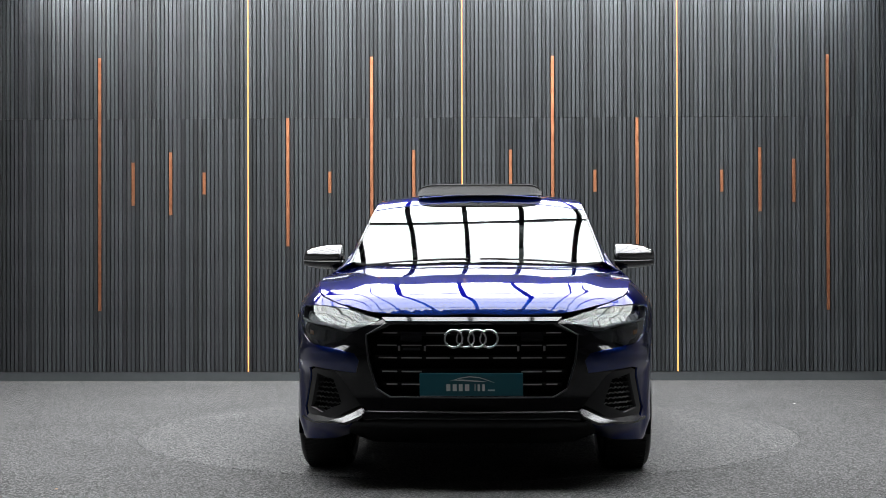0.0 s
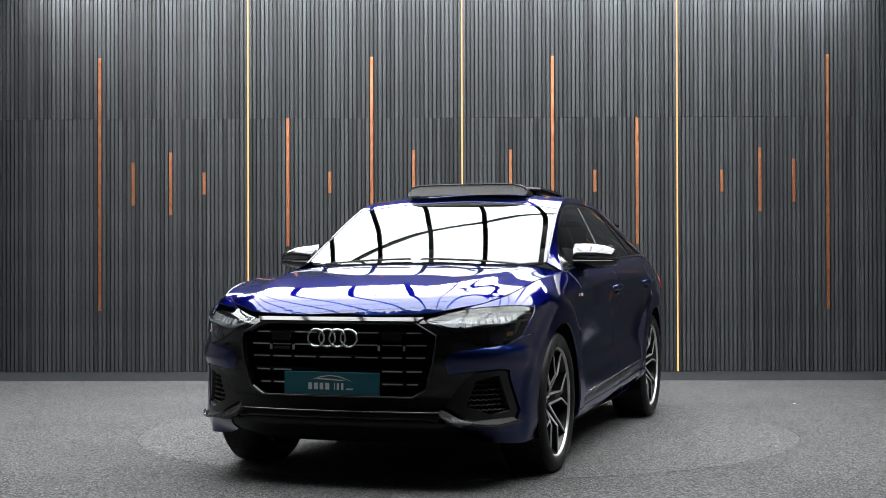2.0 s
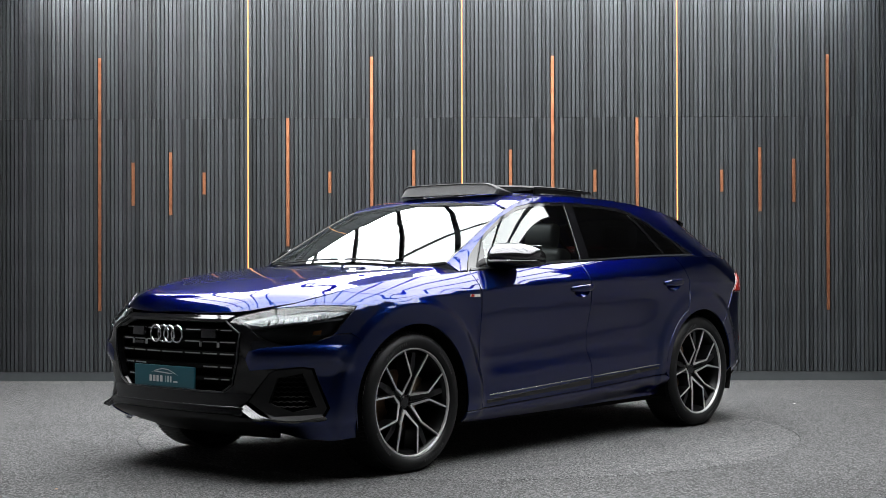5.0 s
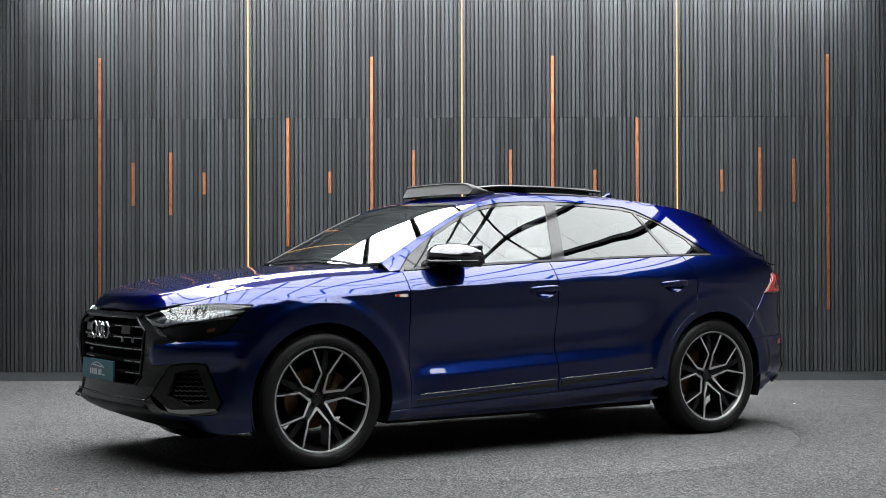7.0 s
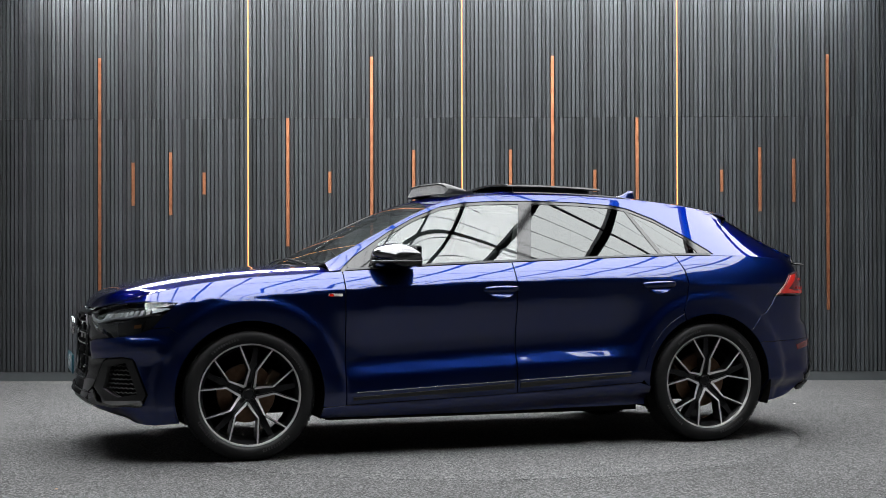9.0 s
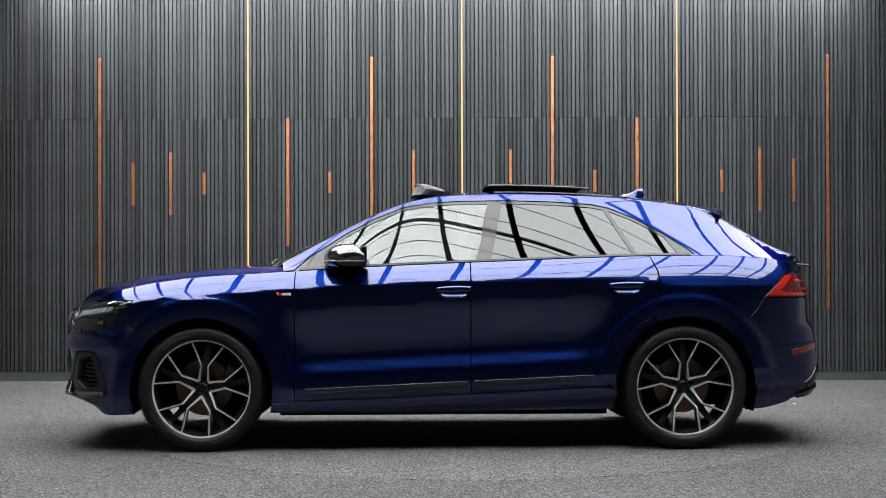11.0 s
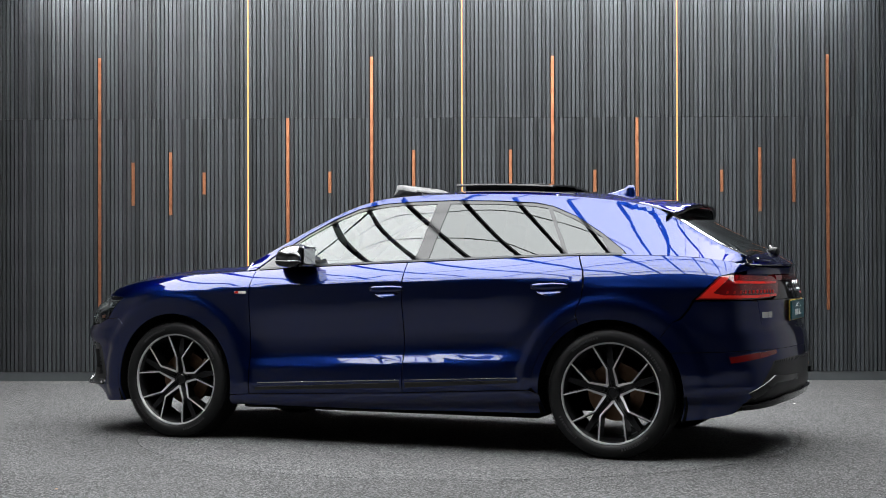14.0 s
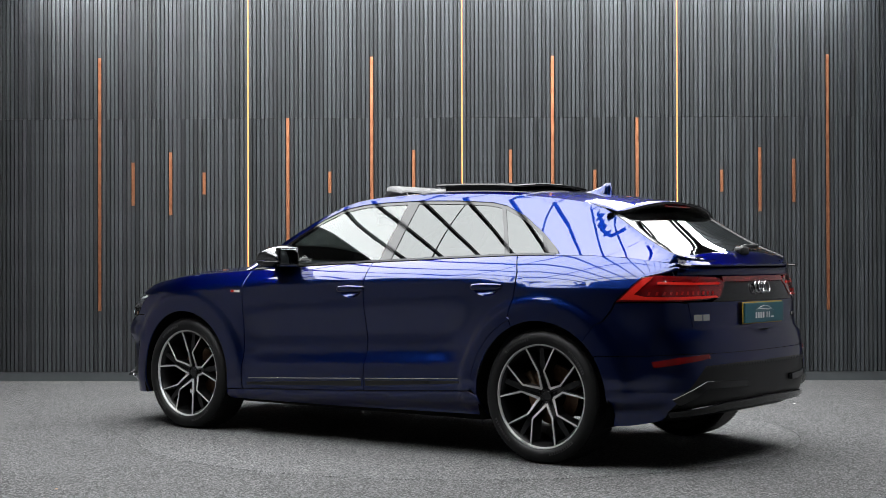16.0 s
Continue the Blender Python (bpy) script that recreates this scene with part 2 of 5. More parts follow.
M["satin"] = grain(mat("satin_black", (0.012, 0.012, 0.013), 0.42, Specular_IOR_Level=0.35), 300, (1, 1, 1), (0.004, 0.004, 0.0043), (0.007, 0.007, 0.0073), 0.08)[0]
M["skirt"] = grain(mat("mesh_skirt", (0.03, 0.03, 0.032), 0.6), 260, (1, 1, 1), (0.009, 0.009, 0.01), (0.024, 0.024, 0.025), 0.3)[0]
M["mirror_glass"] = mat("mirror_glass", (0.35, 0.36, 0.38), 0.02, 1.0)
M["sill_strip"] = mat("sill_strip", (0.5, 0.51, 0.53), 0.2, 0.9)
M["dark"] = mat("underside_black", (0.003, 0.003, 0.003), 0.9, Specular_IOR_Level=0.1)
M["anthracite"] = mat("anthracite_trim", (0.035, 0.036, 0.038), 0.28, 0.7)
M["bar"] = mat("grille_bar", (0.22, 0.22, 0.225), 0.35, 0.35)
M["lamp_grey"] = mat("lamp_reflector_grey", (0.10, 0.105, 0.11), 0.2, 0.8)
M["blade"] = mat("polished_blade", (0.11, 0.11, 0.112), 0.22, 0.95)
M["cap"] = mat("satin_silver_cap", (0.125, 0.125, 0.128), 0.10, 0.95)
M["chrome"] = mat("chrome", (0.62, 0.63, 0.64), 0.12, 1.0)
M["machined"] = grain(mat("machined_alloy", (0.6, 0.59, 0.58), 0.36, 0.55), 260, (1, 1, 1), (0.46, 0.455, 0.45), (0.58, 0.575, 0.57), 0.05)[0]
M["wheel_black"] = mat("wheel_black", (0.004, 0.004, 0.0045), 0.28, Specular_IOR_Level=0.3)
M["rubber"] = grain(mat("rubber", (0.018, 0.018, 0.019), 0.5, Specular_IOR_Level=0.22), 90, (1, 1, 1), (0.004, 0.004, 0.0042), (0.008, 0.008, 0.0083), 0.25, 5.0)[0]
M["rubber_mark"] = mat("rubber_mark", (0.02, 0.02, 0.021), 0.45)
M["iron"] = grain(mat("brake_iron", (0.3, 0.2, 0.13), 0.45, 0.6), 40, (1, 1, 1), (0.15, 0.08, 0.045), (0.26, 0.155, 0.095), 0.2, 6.0)[0]
M["teal"] = mat("teal_plate", (0.003, 0.062, 0.084), 0.35)
M["white"] = mat("white_print", (0.5, 0.5, 0.5), 0.5)
M["yellow"] = mat("yellow_plate", (0.34, 0.2, 0.016), 0.45)
# red with a faint emission put in to brighten it
M["red_lens"] = mat("red_lens", (0.22, 0.006, 0.0045), 0.12, Coat_Weight=0.8, Emission_Strength=0.14)
M["red_lens"].node_tree.nodes["Principled BSDF"].inputs["Emission Color"].default_value = (1.0, 0.04, 0.02, 1)
M["red_mid"] = mat("red_mid_lens", (0.20, 0.005, 0.004), 0.12, Coat_Weight=0.8)
M["red_dark"] = mat("red_dark_lens", (0.09, 0.002, 0.003), 0.08, Coat_Weight=0.8)
M["lamp_white"] = mat("lamp_white", (0.4, 0.41, 0.42), 0.25, 0.2)
M["lamp_dark"] = mat("lamp_housing", (0.02, 0.021, 0.023), 0.25, 0.3)
M["amber"] = mat("amber", (0.5, 0.16, 0.03), 0.3)
M["leather"] = grain(mat("grey_leather", (0.02, 0.021, 0.023), 0.5), 60, (1, 1, 1), (0.016, 0.017, 0.019), (0.028, 0.029, 0.032), 0.2, 4.0)[0]
M["cabin"] = grain(mat("cabin_plastic", (0.012, 0.012, 0.013), 0.7), 200, (1, 1, 1), (0.010, 0.010, 0.011), (0.017, 0.017, 0.018), 0.2)[0]


def glass(name, tint, ior, gloss=(0.97, 1.0, 0.99)):
    """Thin car glass: tinted see-through, with a Fresnel gloss on top."""
    g = bpy.data.materials.new(name)
    g.use_nodes = True
    t = g.node_tree
    t.nodes.remove(t.nodes["Principled BSDF"])
    see = nd(g, "ShaderNodeBsdfTransparent", Color=(*tint, 1))
    shine = nd(g, "ShaderNodeBsdfGlossy", Color=(*gloss, 1), Roughness=0.0)
    fr = nd(g, "ShaderNodeFresnel", IOR=ior)
    mix = nd(g, "ShaderNodeMixShader")
    wire(g, fr, "Fac", mix, 0)
    wire(g, see, 0, mix, 1)
    wire(g, shine, 0, mix, 2)
    wire(g, mix, 0, t.nodes["Material Output"], "Surface")
    return g


M["screen"] = glass("windscreen_glass", (0.55, 0.60, 0.58), 1.62)
M["window"] = glass("window_glass", (0.45, 0.50, 0.48), 1.78)
M["privacy"] = glass("privacy_glass", (0.07, 0.072, 0.075), 1.62)
M["clear"] = glass("lamp_cover_glass", (0.88, 0.9, 0.91), 1.52)


# ---- the car's form: a lower body swept round its plan, and an upper body of cross sections ----
def spline(knots):
    """A smooth curve through the knots that does not overshoot."""
    k = sorted(knots)
    xs, ys = np.array([a for a, _ in k], float), np.array([c for _, c in k], float)
    hs, d = np.diff(xs), np.diff(ys) / np.diff(xs)
    g = np.zeros(len(xs))
    for i in range(1, len(xs) - 1):
        if d[i - 1] * d[i] > 0:
            w1, w2 = 2 * hs[i] + hs[i - 1], hs[i] + 2 * hs[i - 1]
            g[i] = (w1 + w2) / (w1 / d[i - 1] + w2 / d[i])
    g[0], g[-1] = d[0], d[-1]

    def at(v):
        v = np.clip(np.asarray(v, float), xs[0], xs[-1])
        i = np.clip(np.searchsorted(xs, v) - 1, 0, len(xs) - 2)
        t = (v - xs[i]) / hs[i]
        return ((1 + 2 * t) * (1 - t) ** 2 * ys[i] + t * (1 - t) ** 2 * hs[i] * g[i] + t * t * (3 - 2 * t) * ys[i + 1] + t * t * (t - 1) * hs[i] * g[i + 1])

    return at


def ease(a, c, v):
    t = np.clip((np.asarray(v, float) - a) / (c - a), 0, 1)
    return t * t * (3 - 2 * t)


AXLE, HUB_Z = 1.4975, 0.388
plan = ((2.458, 0), (2.452, 0.2), (2.435, 0.4), (2.395, 0.58), (2.325, 0.72), (2.22, 0.83), (2.08, 0.905), (1.86, 0.952), (1.6, 0.970), (1.2, 0.974), (0.7, 0.977), (0.0, 0.979),
        (-0.7, 0.981), (-1.2, 0.982), (-1.6, 0.978), (-1.9, 0.958), (-2.12, 0.915), (-2.28, 0.84), (-2.39, 0.70), (-2.455, 0.48), (-2.483, 0.24), (-2.49, 0))
px, py = np.array([p[0] for p in plan]), np.array([p[1] for p in plan])
chord = np.concatenate([[0], np.cumsum(np.hypot(np.diff(px), np.diff(py)))])
SN = np.linspace(0, chord[-1], 1600)


def smooth_through(ts, vs, at, end0, end1):
    """Cubic through the points with given end slopes."""
    n = len(ts)
    hh = np.diff(ts)
    a = np.zeros((n, n))
    r = np.zeros(n)
    a[0, 0], a[-1, -1], r[0], r[-1] = 1, 1, end0, end1
    for i in range(1, n - 1):
        a[i, i - 1], a[i, i], a[i, i + 1] = hh[i], 2 * (hh[i - 1] + hh[i]), hh[i - 1]
        r[i] = 3 * (hh[i] * (vs[i] - vs[i - 1]) / hh[i - 1] + hh[i - 1] * (vs[i + 1] - vs[i]) / hh[i])
    g = np.linalg.solve(a, r)
    i = np.clip(np.searchsorted(ts, at) - 1, 0, n - 2)
    t = (at - ts[i]) / hh[i]
    return ((1 + 2 * t) * (1 - t) ** 2 * vs[i] + t * (1 - t) ** 2 * hh[i] * g[i] + t * t * (3 - 2 * t) * vs[i + 1] + t * t * (t - 1) * hh[i] * g[i + 1])


OX, OY = smooth_through(chord, px, SN, 0, 0), smooth_through(chord, py, SN, 1, -1)
gx, gy = np.gradient(OX, SN), np.gradient(OY, SN)
gl = np.hypot(gx, gy)
NX, NY = gy / gl, -gx / gl
S_END = SN[-1]


def sx(x):
    """Where along the outline the body has the length x."""
    return float(np.interp(-x, -OX, SN))


def fy(y):
    k = int(np.argmax(OY > 0.93))
    return float(np.interp(y, OY[:k], SN[:k]))


def ry(y):
    k = len(OY) - int(np.argmax(OY[::-1] > 0.93))
    return float(np.interp(-y, -OY[k:], SN[k:]))


z_top = spline([(2.46, 0.890), (2.42, 0.900), (2.36, 0.925), (2.25, 0.950), (2.08, 0.990), (1.85, 1.035), (1.5, 1.078), (1.13, 1.10), (0.9, 1.115), (0.6, 1.133), (0, 1.16), (-0.5, 1.178),
                (-0.82, 1.19), (-1.45, 1.205), (-1.7, 1.205), (-2.0, 1.192), (-2.2, 1.172), (-2.37, 1.15), (-2.49, 1.142)])
z_crease = spline([(2.2, 0.84), (1.9, 0.915), (1.6, 0.962), (1.2, 0.978), (0.9, 0.995), (0.6, 1.015), (0, 1.035), (-0.8, 1.050), (-1.2, 1.040), (-1.5, 1.010), (-1.95, 1.0), (-2.3, 1.03)])
front_prof = spline([(0.18, -0.36), (0.22, -0.25), (0.26, -0.14), (0.30, -0.055), (0.33, -0.012), (0.345, 0.0), (0.39, -0.010), (0.47, -0.022), (0.55, -0.016), (0.70, -0.006), (0.80, -0.012), (0.84, -0.028), (0.88, -0.060), (0.92, -0.105), (0.96, -0.155), (1.0, -0.2)])
rear_prof = spline([(0.18, -0.35), (0.27, -0.16), (0.30, -0.07), (0.36, -0.02), (0.43, 0.0), (0.51, 0.0), (0.62, -0.006), (0.70, -0.016), (0.745, -0.026), (0.775, -0.050), (0.82, -0.058), (0.92, -0.058), (1.02, -0.076), (1.09, -0.098), (1.12, -0.096), (1.135, -0.102), (1.16, -0.125)])


def low(s, z):
    """A point of the lower body: s along the plan's outline from the nose, z up."""
    s, z = np.asarray(s, float), np.asarray(z, float)
    x, y, nx, ny = (np.interp(s, SN, a) for a in (OX, OY, NX, NY))
    sill = 0.423 - 0.0446 * x
    cr, top = z_crease(x), z_top(x)
    wd = ease(-1.12, -0.75, x) * ease(1.08, 0.75, x)
    dz = z - sill
    lower = -0.09 * ease(-0.10, -0.21, dz) - 0.006 * ease(0, -0.05, dz)
    dip = -0.047 * np.interp(dz, np.linspace(-0.02, 0.5, 209), DIP)
    above = np.clip((z - cr) / np.maximum(top - cr, 0.02), 0, 1.3)
    shoulder = -0.100 * (0.50 * above + 0.50 * above ** 2) * ease(-0.02, 0.03, z - cr)
    body = -0.012 * ease(-0.02, -0.30, z - cr) * (1 - wd) + dip * wd
    for hub in (AXLE, -AXLE):
        rr = np.hypot(x - hub, z - HUB_Z)
        body = body + (0.010 * ease(0.72, 0.50, rr) + 0.016 * ease(0.602, 0.535, rr)) * ease(0.05, -0.035, z - cr) * ease(0.0, 0.12, z - 0.2)
    # ledge under the headlamp
    body = body + 0.026 * ease(0.755, 0.695, z) * ease(0.575, 0.66, z) * ease(1.93, 2.08, x)
    side = lower + shoulder + body
    wf, wr = ease(0.30, 0.93, nx), ease(0.30, 0.93, -nx)
    ledge = 0.026 * ease(0.755, 0.695, z) * ease(0.575, 0.66, z) * ease(0.56, 0.64, y)
    off = side * (1 - wf) * (1 - wr) + (front_prof(z) + ledge) * wf + rear_prof(z) * wr
    return np.stack([x + nx * off, np.maximum(y + ny * off, 0), z], -1)


DIP = spline([(-0.02, 0), (0.0, 0.005), (0.05, 0.05), (0.09, 0.17), (0.13, 0.52), (0.17, 0.88), (0.20, 1.0), (0.27, 0.93), (0.38, 0.50), (0.46, 0.15), (0.5, 0.05)])(np.linspace(-0.02, 0.5, 209))
RIM = low(SN, z_top(np.interp(SN, SN, OX)))
order = np.argsort(RIM[:, 0])
RX, RY, RZ = RIM[order, 0], RIM[order, 1], RIM[order, 2]


def curve(*runs):
    """Smooth curves end to end, with a kink where one ends and the next begins; knots run towards the tail."""
    fits = []
    for k in runs:
        xs, ys = np.array([-a for a, _ in k], float), np.array([c for _, c in k], float)
        fits.append((xs, ys, (ys[1] - ys[0]) / (xs[1] - xs[0]), (ys[-1] - ys[-2]) / (xs[-1] - xs[-2])))

    def at(v):
        v = -np.asarray(v, float)
        out = np.zeros(v.shape)
        for n, (xs, ys, e0, e1) in enumerate(fits):
            here = (v >= (-99 if n == 0 else xs[0])) & (v <= (99 if n == len(fits) - 1 else xs[-1]))
            out = np.where(here, smooth_through(xs, ys, np.clip(v, xs[0], xs[-1]), e0, e1), out)
        return out

    return at


z_mid = curve([(1.20, 1.126), (1.10, 1.178), (0.95, 1.255), (0.8, 1.330), (0.65, 1.402), (0.5, 1.469), (0.4, 1.512), (0.3, 1.551), (0.2, 1.584), (0.1, 1.610), (0, 1.628), (-0.2, 1.642), (-0.5, 1.647), (-0.9, 1.636), (-1.3, 1.607), (-1.6, 1.571), (-1.70, 1.553)],
              [(-1.70, 1.553), (-1.80, 1.498), (-1.93, 1.420), (-2.12, 1.315), (-2.28, 1.232), (-2.38, 1.172)])
z_rail = curve([(1.20, 1.060), (1.10, 1.115), (1.0, 1.170), (0.8, 1.278), (0.6, 1.384), (0.4, 1.482), (0.25, 1.542), (0.1, 1.577), (-0.1, 1.594), (-0.5, 1.601), (-1.0, 1.585), (-1.4, 1.550), (-1.70, 1.505)],
               [(-1.70, 1.505), (-1.80, 1.444), (-1.9, 1.382), (-2.05, 1.290), (-2.2, 1.218), (-2.38, 1.158)])
y_rail = curve([(1.20, 0.80), (1.0, 0.775), (0.8, 0.748), (0.6, 0.721), (0.4, 0.694), (0.2, 0.671), (0, 0.655), (-0.5, 0.635), (-1.0, 0.618), (-1.4, 0.604), (-1.70, 0.595)],
               [(-1.70, 0.595), (-1.85, 0.617), (-2.0, 0.65), (-2.2, 0.69), (-2.38, 0.73)])


def eased(line, w=0.13):
    """A line with its kinks rounded."""
    return lambda v: sum(line(np.asarray(v, float) + d * w) for d in (-1, -0.75, -0.5, -0.25, 0, 0.25, 0.5, 0.75, 1)) / 9


z_rail, y_rail = eased(z_rail), eased(y_rail)


def rim_at(x):
    return np.interp(x, RX, RY), np.interp(x, RX, RZ)


def side(x, z):
    """A point of the upper body's side, between the belt and the roof rail."""
    x, z = np.asarray(x, float), np.asarray(z, float)
    ys, zs = rim_at(x)
    yr, zr = y_rail(x), z_rail(x)
    u = np.clip((z - zs) / np.maximum(zr - zs, 0.004), -0.05, 1)
    y = ys + (np.minimum(yr, ys) - ys) * u + 0.045 * np.maximum(zr - zs, 0) * u * (1 - u)
    return np.stack([x, y, z], -1)


def top(x, y):
    """A point of the bonnet, windscreen, roof or rear window."""
    x, y = np.asarray(x, float), np.asarray(y, float)
    ys, zs = rim_at(x)
    yr, zr, zc = y_rail(x), z_rail(x), z_mid(x)
    yr = np.minimum(yr, ys * 0.97)
    a = np.abs(y)
    inner = zr + (zc - zr) * (1 - np.clip(a / yr, 0, 1) ** 2.0)
    u = np.clip((ys - a) / np.maximum(ys - yr, 0.01), 0, 1)
    outer = zs + (zr - zs) * (1 - (1 - u) ** 1.6)
    return np.stack([x, y, np.where(a <= yr, inner, outer)], -1)


side_y = spline([(0.9, 0.885), (1.3, 0.885), (1.7, 0.875), (2.0, 0.85), (2.2, 0.82), (2.42, 0.76)])
side_z = spline([(0.9, 1.115), (1.13, 1.10), (1.5, 1.075), (1.85, 1.03), (2.08, 0.985), (2.25, 0.950), (2.42, 0.912)])
crest_y = spline([(0.9, 0.70), (1.5, 0.64), (2.0, 0.56), (2.42, 0.46)])
hood_c = spline([(2.43, 0.930), (2.36, 0.962), (2.3, 0.985), (2.2, 1.017), (2.07, 1.048), (1.87, 1.086), (1.67, 1.112), (1.47, 1.131), (1.32, 1.143), (1.1, 1.157), (0.9, 1.167)])
FRONT_RIM = RIM[RIM[:, 0] > 0.8]


def hood_raw(x, y):
    u = np.abs(y) / side_y(x)
    base = hood_c(x) + (side_z(x) - hood_c(x)) * u ** 2.4
    d = np.abs(y) - crest_y(x)
    ridge = np.where(d > 0, np.exp(-(d / 0.075) ** 2), np.exp(-(d / 0.16) ** 2))
    return base + 0.013 * ridge * ease(2.42, 2.0, x)


def hood(x, y):
    """The bonnet: a crowned sheet with two crests whose edge rolls down to the body's rim."""
    x, y = np.asarray(x, float), np.asarray(y, float)
    sh = x.shape
    xf, yf = x.ravel(), np.abs(y).ravel()
    near = np.empty(len(xf), int)
    for k in range(0, len(xf), 2000):
        near[k:k + 2000] = np.argmin((xf[k:k + 2000, None] - FRONT_RIM[None, :, 0]) ** 2 + (yf[k:k + 2000, None] - FRONT_RIM[None, :, 1]) ** 2, 1)
    q = FRONT_RIM[near]
    d = np.hypot(xf - q[:, 0], yf - q[:, 1])
    w = np.clip(1 - d / 0.11, 0, 1) ** 2.4
    z = hood_raw(xf, yf) + (q[:, 2] - hood_raw(q[:, 0], q[:, 1])) * w
    return np.stack([x, y, z.reshape(sh)], -1)


# ---- panels: outlines on those forms, filled, thickened ----
from mathutils.geometry import delaunay_2d_cdt


def dense(loop, step):
    out = []
    for (x0, y0), (x1, y1) in zip(loop, loop[1:] + loop[:1]):
        n = max(1, int(math.hypot(x1 - x0, y1 - y0) / step + 0.5))
        out += [(x0 + (x1 - x0) * k / n, y0 + (y1 - y0) * k / n) for k in range(n)]
    return out


def inside(pts, loop):
    x, y = pts[:, 0], pts[:, 1]
    odd = np.zeros(len(pts), bool)
    for (x0, y0), (x1, y1) in zip(loop, loop[1:] + loop[:1]):
        if y0 != y1:
            odd ^= ((y0 > y) != (y1 > y)) & (x < (x1 - x0) * (y - y0) / (y1 - y0) + x0)
    return odd


def fill(loops, step):
    vs, es = [], []
    for lp in loops:
        d = dense(list(lp), step)
        n0 = len(vs)
        vs += d
        es += [(n0 + i, n0 + (i + 1) % len(d)) for i in range(len(d))]
    border = np.array(vs)
    lo, hi = border.min(0), border.max(0)
    gx_, gy_ = np.meshgrid(np.arange(lo[0], hi[0], step), np.arange(lo[1], hi[1], step))
    gx_[1::2] += step / 2
    pts = np.stack([gx_.ravel(), gy_.ravel()], 1)
    odd = np.zeros(len(pts), bool)
    for lp in loops:
        odd ^= inside(pts, list(lp))
    pts = pts[odd]
    if len(pts):
        far = np.ones(len(pts), bool)
        for k in range(0, len(border), 200):
            far &= (np.hypot(pts[:, None, 0] - border[None, k:k + 200, 0], pts[:, None, 1] - border[None, k:k + 200, 1]) > 0.55 * step).all(1)
        pts = pts[far]
    allv = [Vector((float(a), float(c))) for a, c in vs] + [Vector((float(a), float(c))) for a, c in pts]
    ov, oe, of, ow, ox_, oy_ = delaunay_2d_cdt(allv, es, [], 0, 1e-5)
    pos = np.array([(v.x, v.y) for v in ov])
    tri = np.array([tuple(f) for f in of])
    mid = pos[tri].mean(1)
    odd = np.zeros(len(mid), bool)
    for lp in loops:
        odd ^= inside(mid, list(lp))
    return pos, [tuple(int(i) for i in f) for f in tri[odd]]


def sheet(name, jobs, material, parent, mirror=1, lift=0.0, thick=0.012, step=0.035, label=""):
    """One mesh out of filled outlines on the car's forms. jobs: (form, outline, holes...)."""
    V, F, N = [], [], []
    for form, *loops in jobs:
        uv, faces = fill(loops, step)
        e = 2e-3
        p = form(uv[:, 0], uv[:, 1])
        du = form(uv[:, 0] + e, uv[:, 1]) - form(uv[:, 0] - e, uv[:, 1])
        dv = form(uv[:, 0], uv[:, 1] + e) - form(uv[:, 0], uv[:, 1] - e)
        n = np.cross(du, dv)
        n /= np.maximum(np.linalg.norm(n, axis=1, keepdims=True), 1e-12)
        out = p - np.array([0, 0, 0.6]) * [1, 0, 1]
        out[:, 0] = p[:, 0] * 0.25
        flip = np.sign((n * out).sum(1, keepdims=True))
        flip[flip == 0] = 1
        n = n * flip
        p = p + n * lift
        n0 = len(V)
        V += list(p)
        N += list(n)
        fs = []
        for f in faces:
            a, c, d = p[f[0]], p[f[1]], p[f[2]]
            if np.dot(np.cross(c - a, d - a), n[f[0]] + n[f[1]] + n[f[2]]) < 0:
                f = f[::-1]
            fs.append(f)
        F += [tuple(i + n0 for i in f) for f in fs]
        if thick:
            count = {}
            for f in fs:
                for i, j in zip(f, f[1:] + f[:1]):
                    count[(i, j)] = 1
            for (i, j) in list(count):
                if (j, i) not in count:
                    k = len(V)
                    t = p[j] - p[i]
                    w = np.cross(t, n[i] + n[j])
                    w /= max(np.linalg.norm(w), 1e-9)
                    V += [p[i], p[j], p[j] - n[j] * thick, p[i] - n[i] * thick]
                    N += [(w + n[i]) * 0.7, (w + n[j]) * 0.7, w, w]
                    F.append((k + 1, k, k + 3, k + 2))
    V, N = np.array(V), np.array(N)
    if mirror < 0:
        V[:, 1] *= -1
        N[:, 1] *= -1
        F = [f[::-1] for f in F]
    me = bpy.data.meshes.new(name)
    me.from_pydata(V.tolist(), [], F)
    me.materials.append(material)
    me.shade_smooth()
    me.normals_split_custom_set_from_vertices((N / np.maximum(np.linalg.norm(N, axis=1, keepdims=True), 1e-9)).tolist())
    return part(name, me, None, parent, label)


def both(form):
    """A form of the left side carried over the middle for outlines that cross it."""
    def at(a, c):
        q = form(np.abs(a), c)
        q[..., 1] *= np.where(np.asarray(a) < 0, -1, 1)
        return q
    return at


def rear_form(y, z):
    """The rear by y and z."""
    k = len(OY) - int(np.argmax(OY[::-1] > 0.93))
    s = np.interp(-np.abs(y), -OY[k:], SN[k:])
    q = low(s, z)
    q[..., 1] *= np.where(np.asarray(y) < 0, -1, 1)
    return q


def front_form(y, z):
    k = int(np.argmax(OY > 0.93))
    s = np.interp(np.abs(y), OY[:k], SN[:k])
    q = low(s, z)
    q[..., 1] *= np.where(np.asarray(y) < 0, -1, 1)
    return q


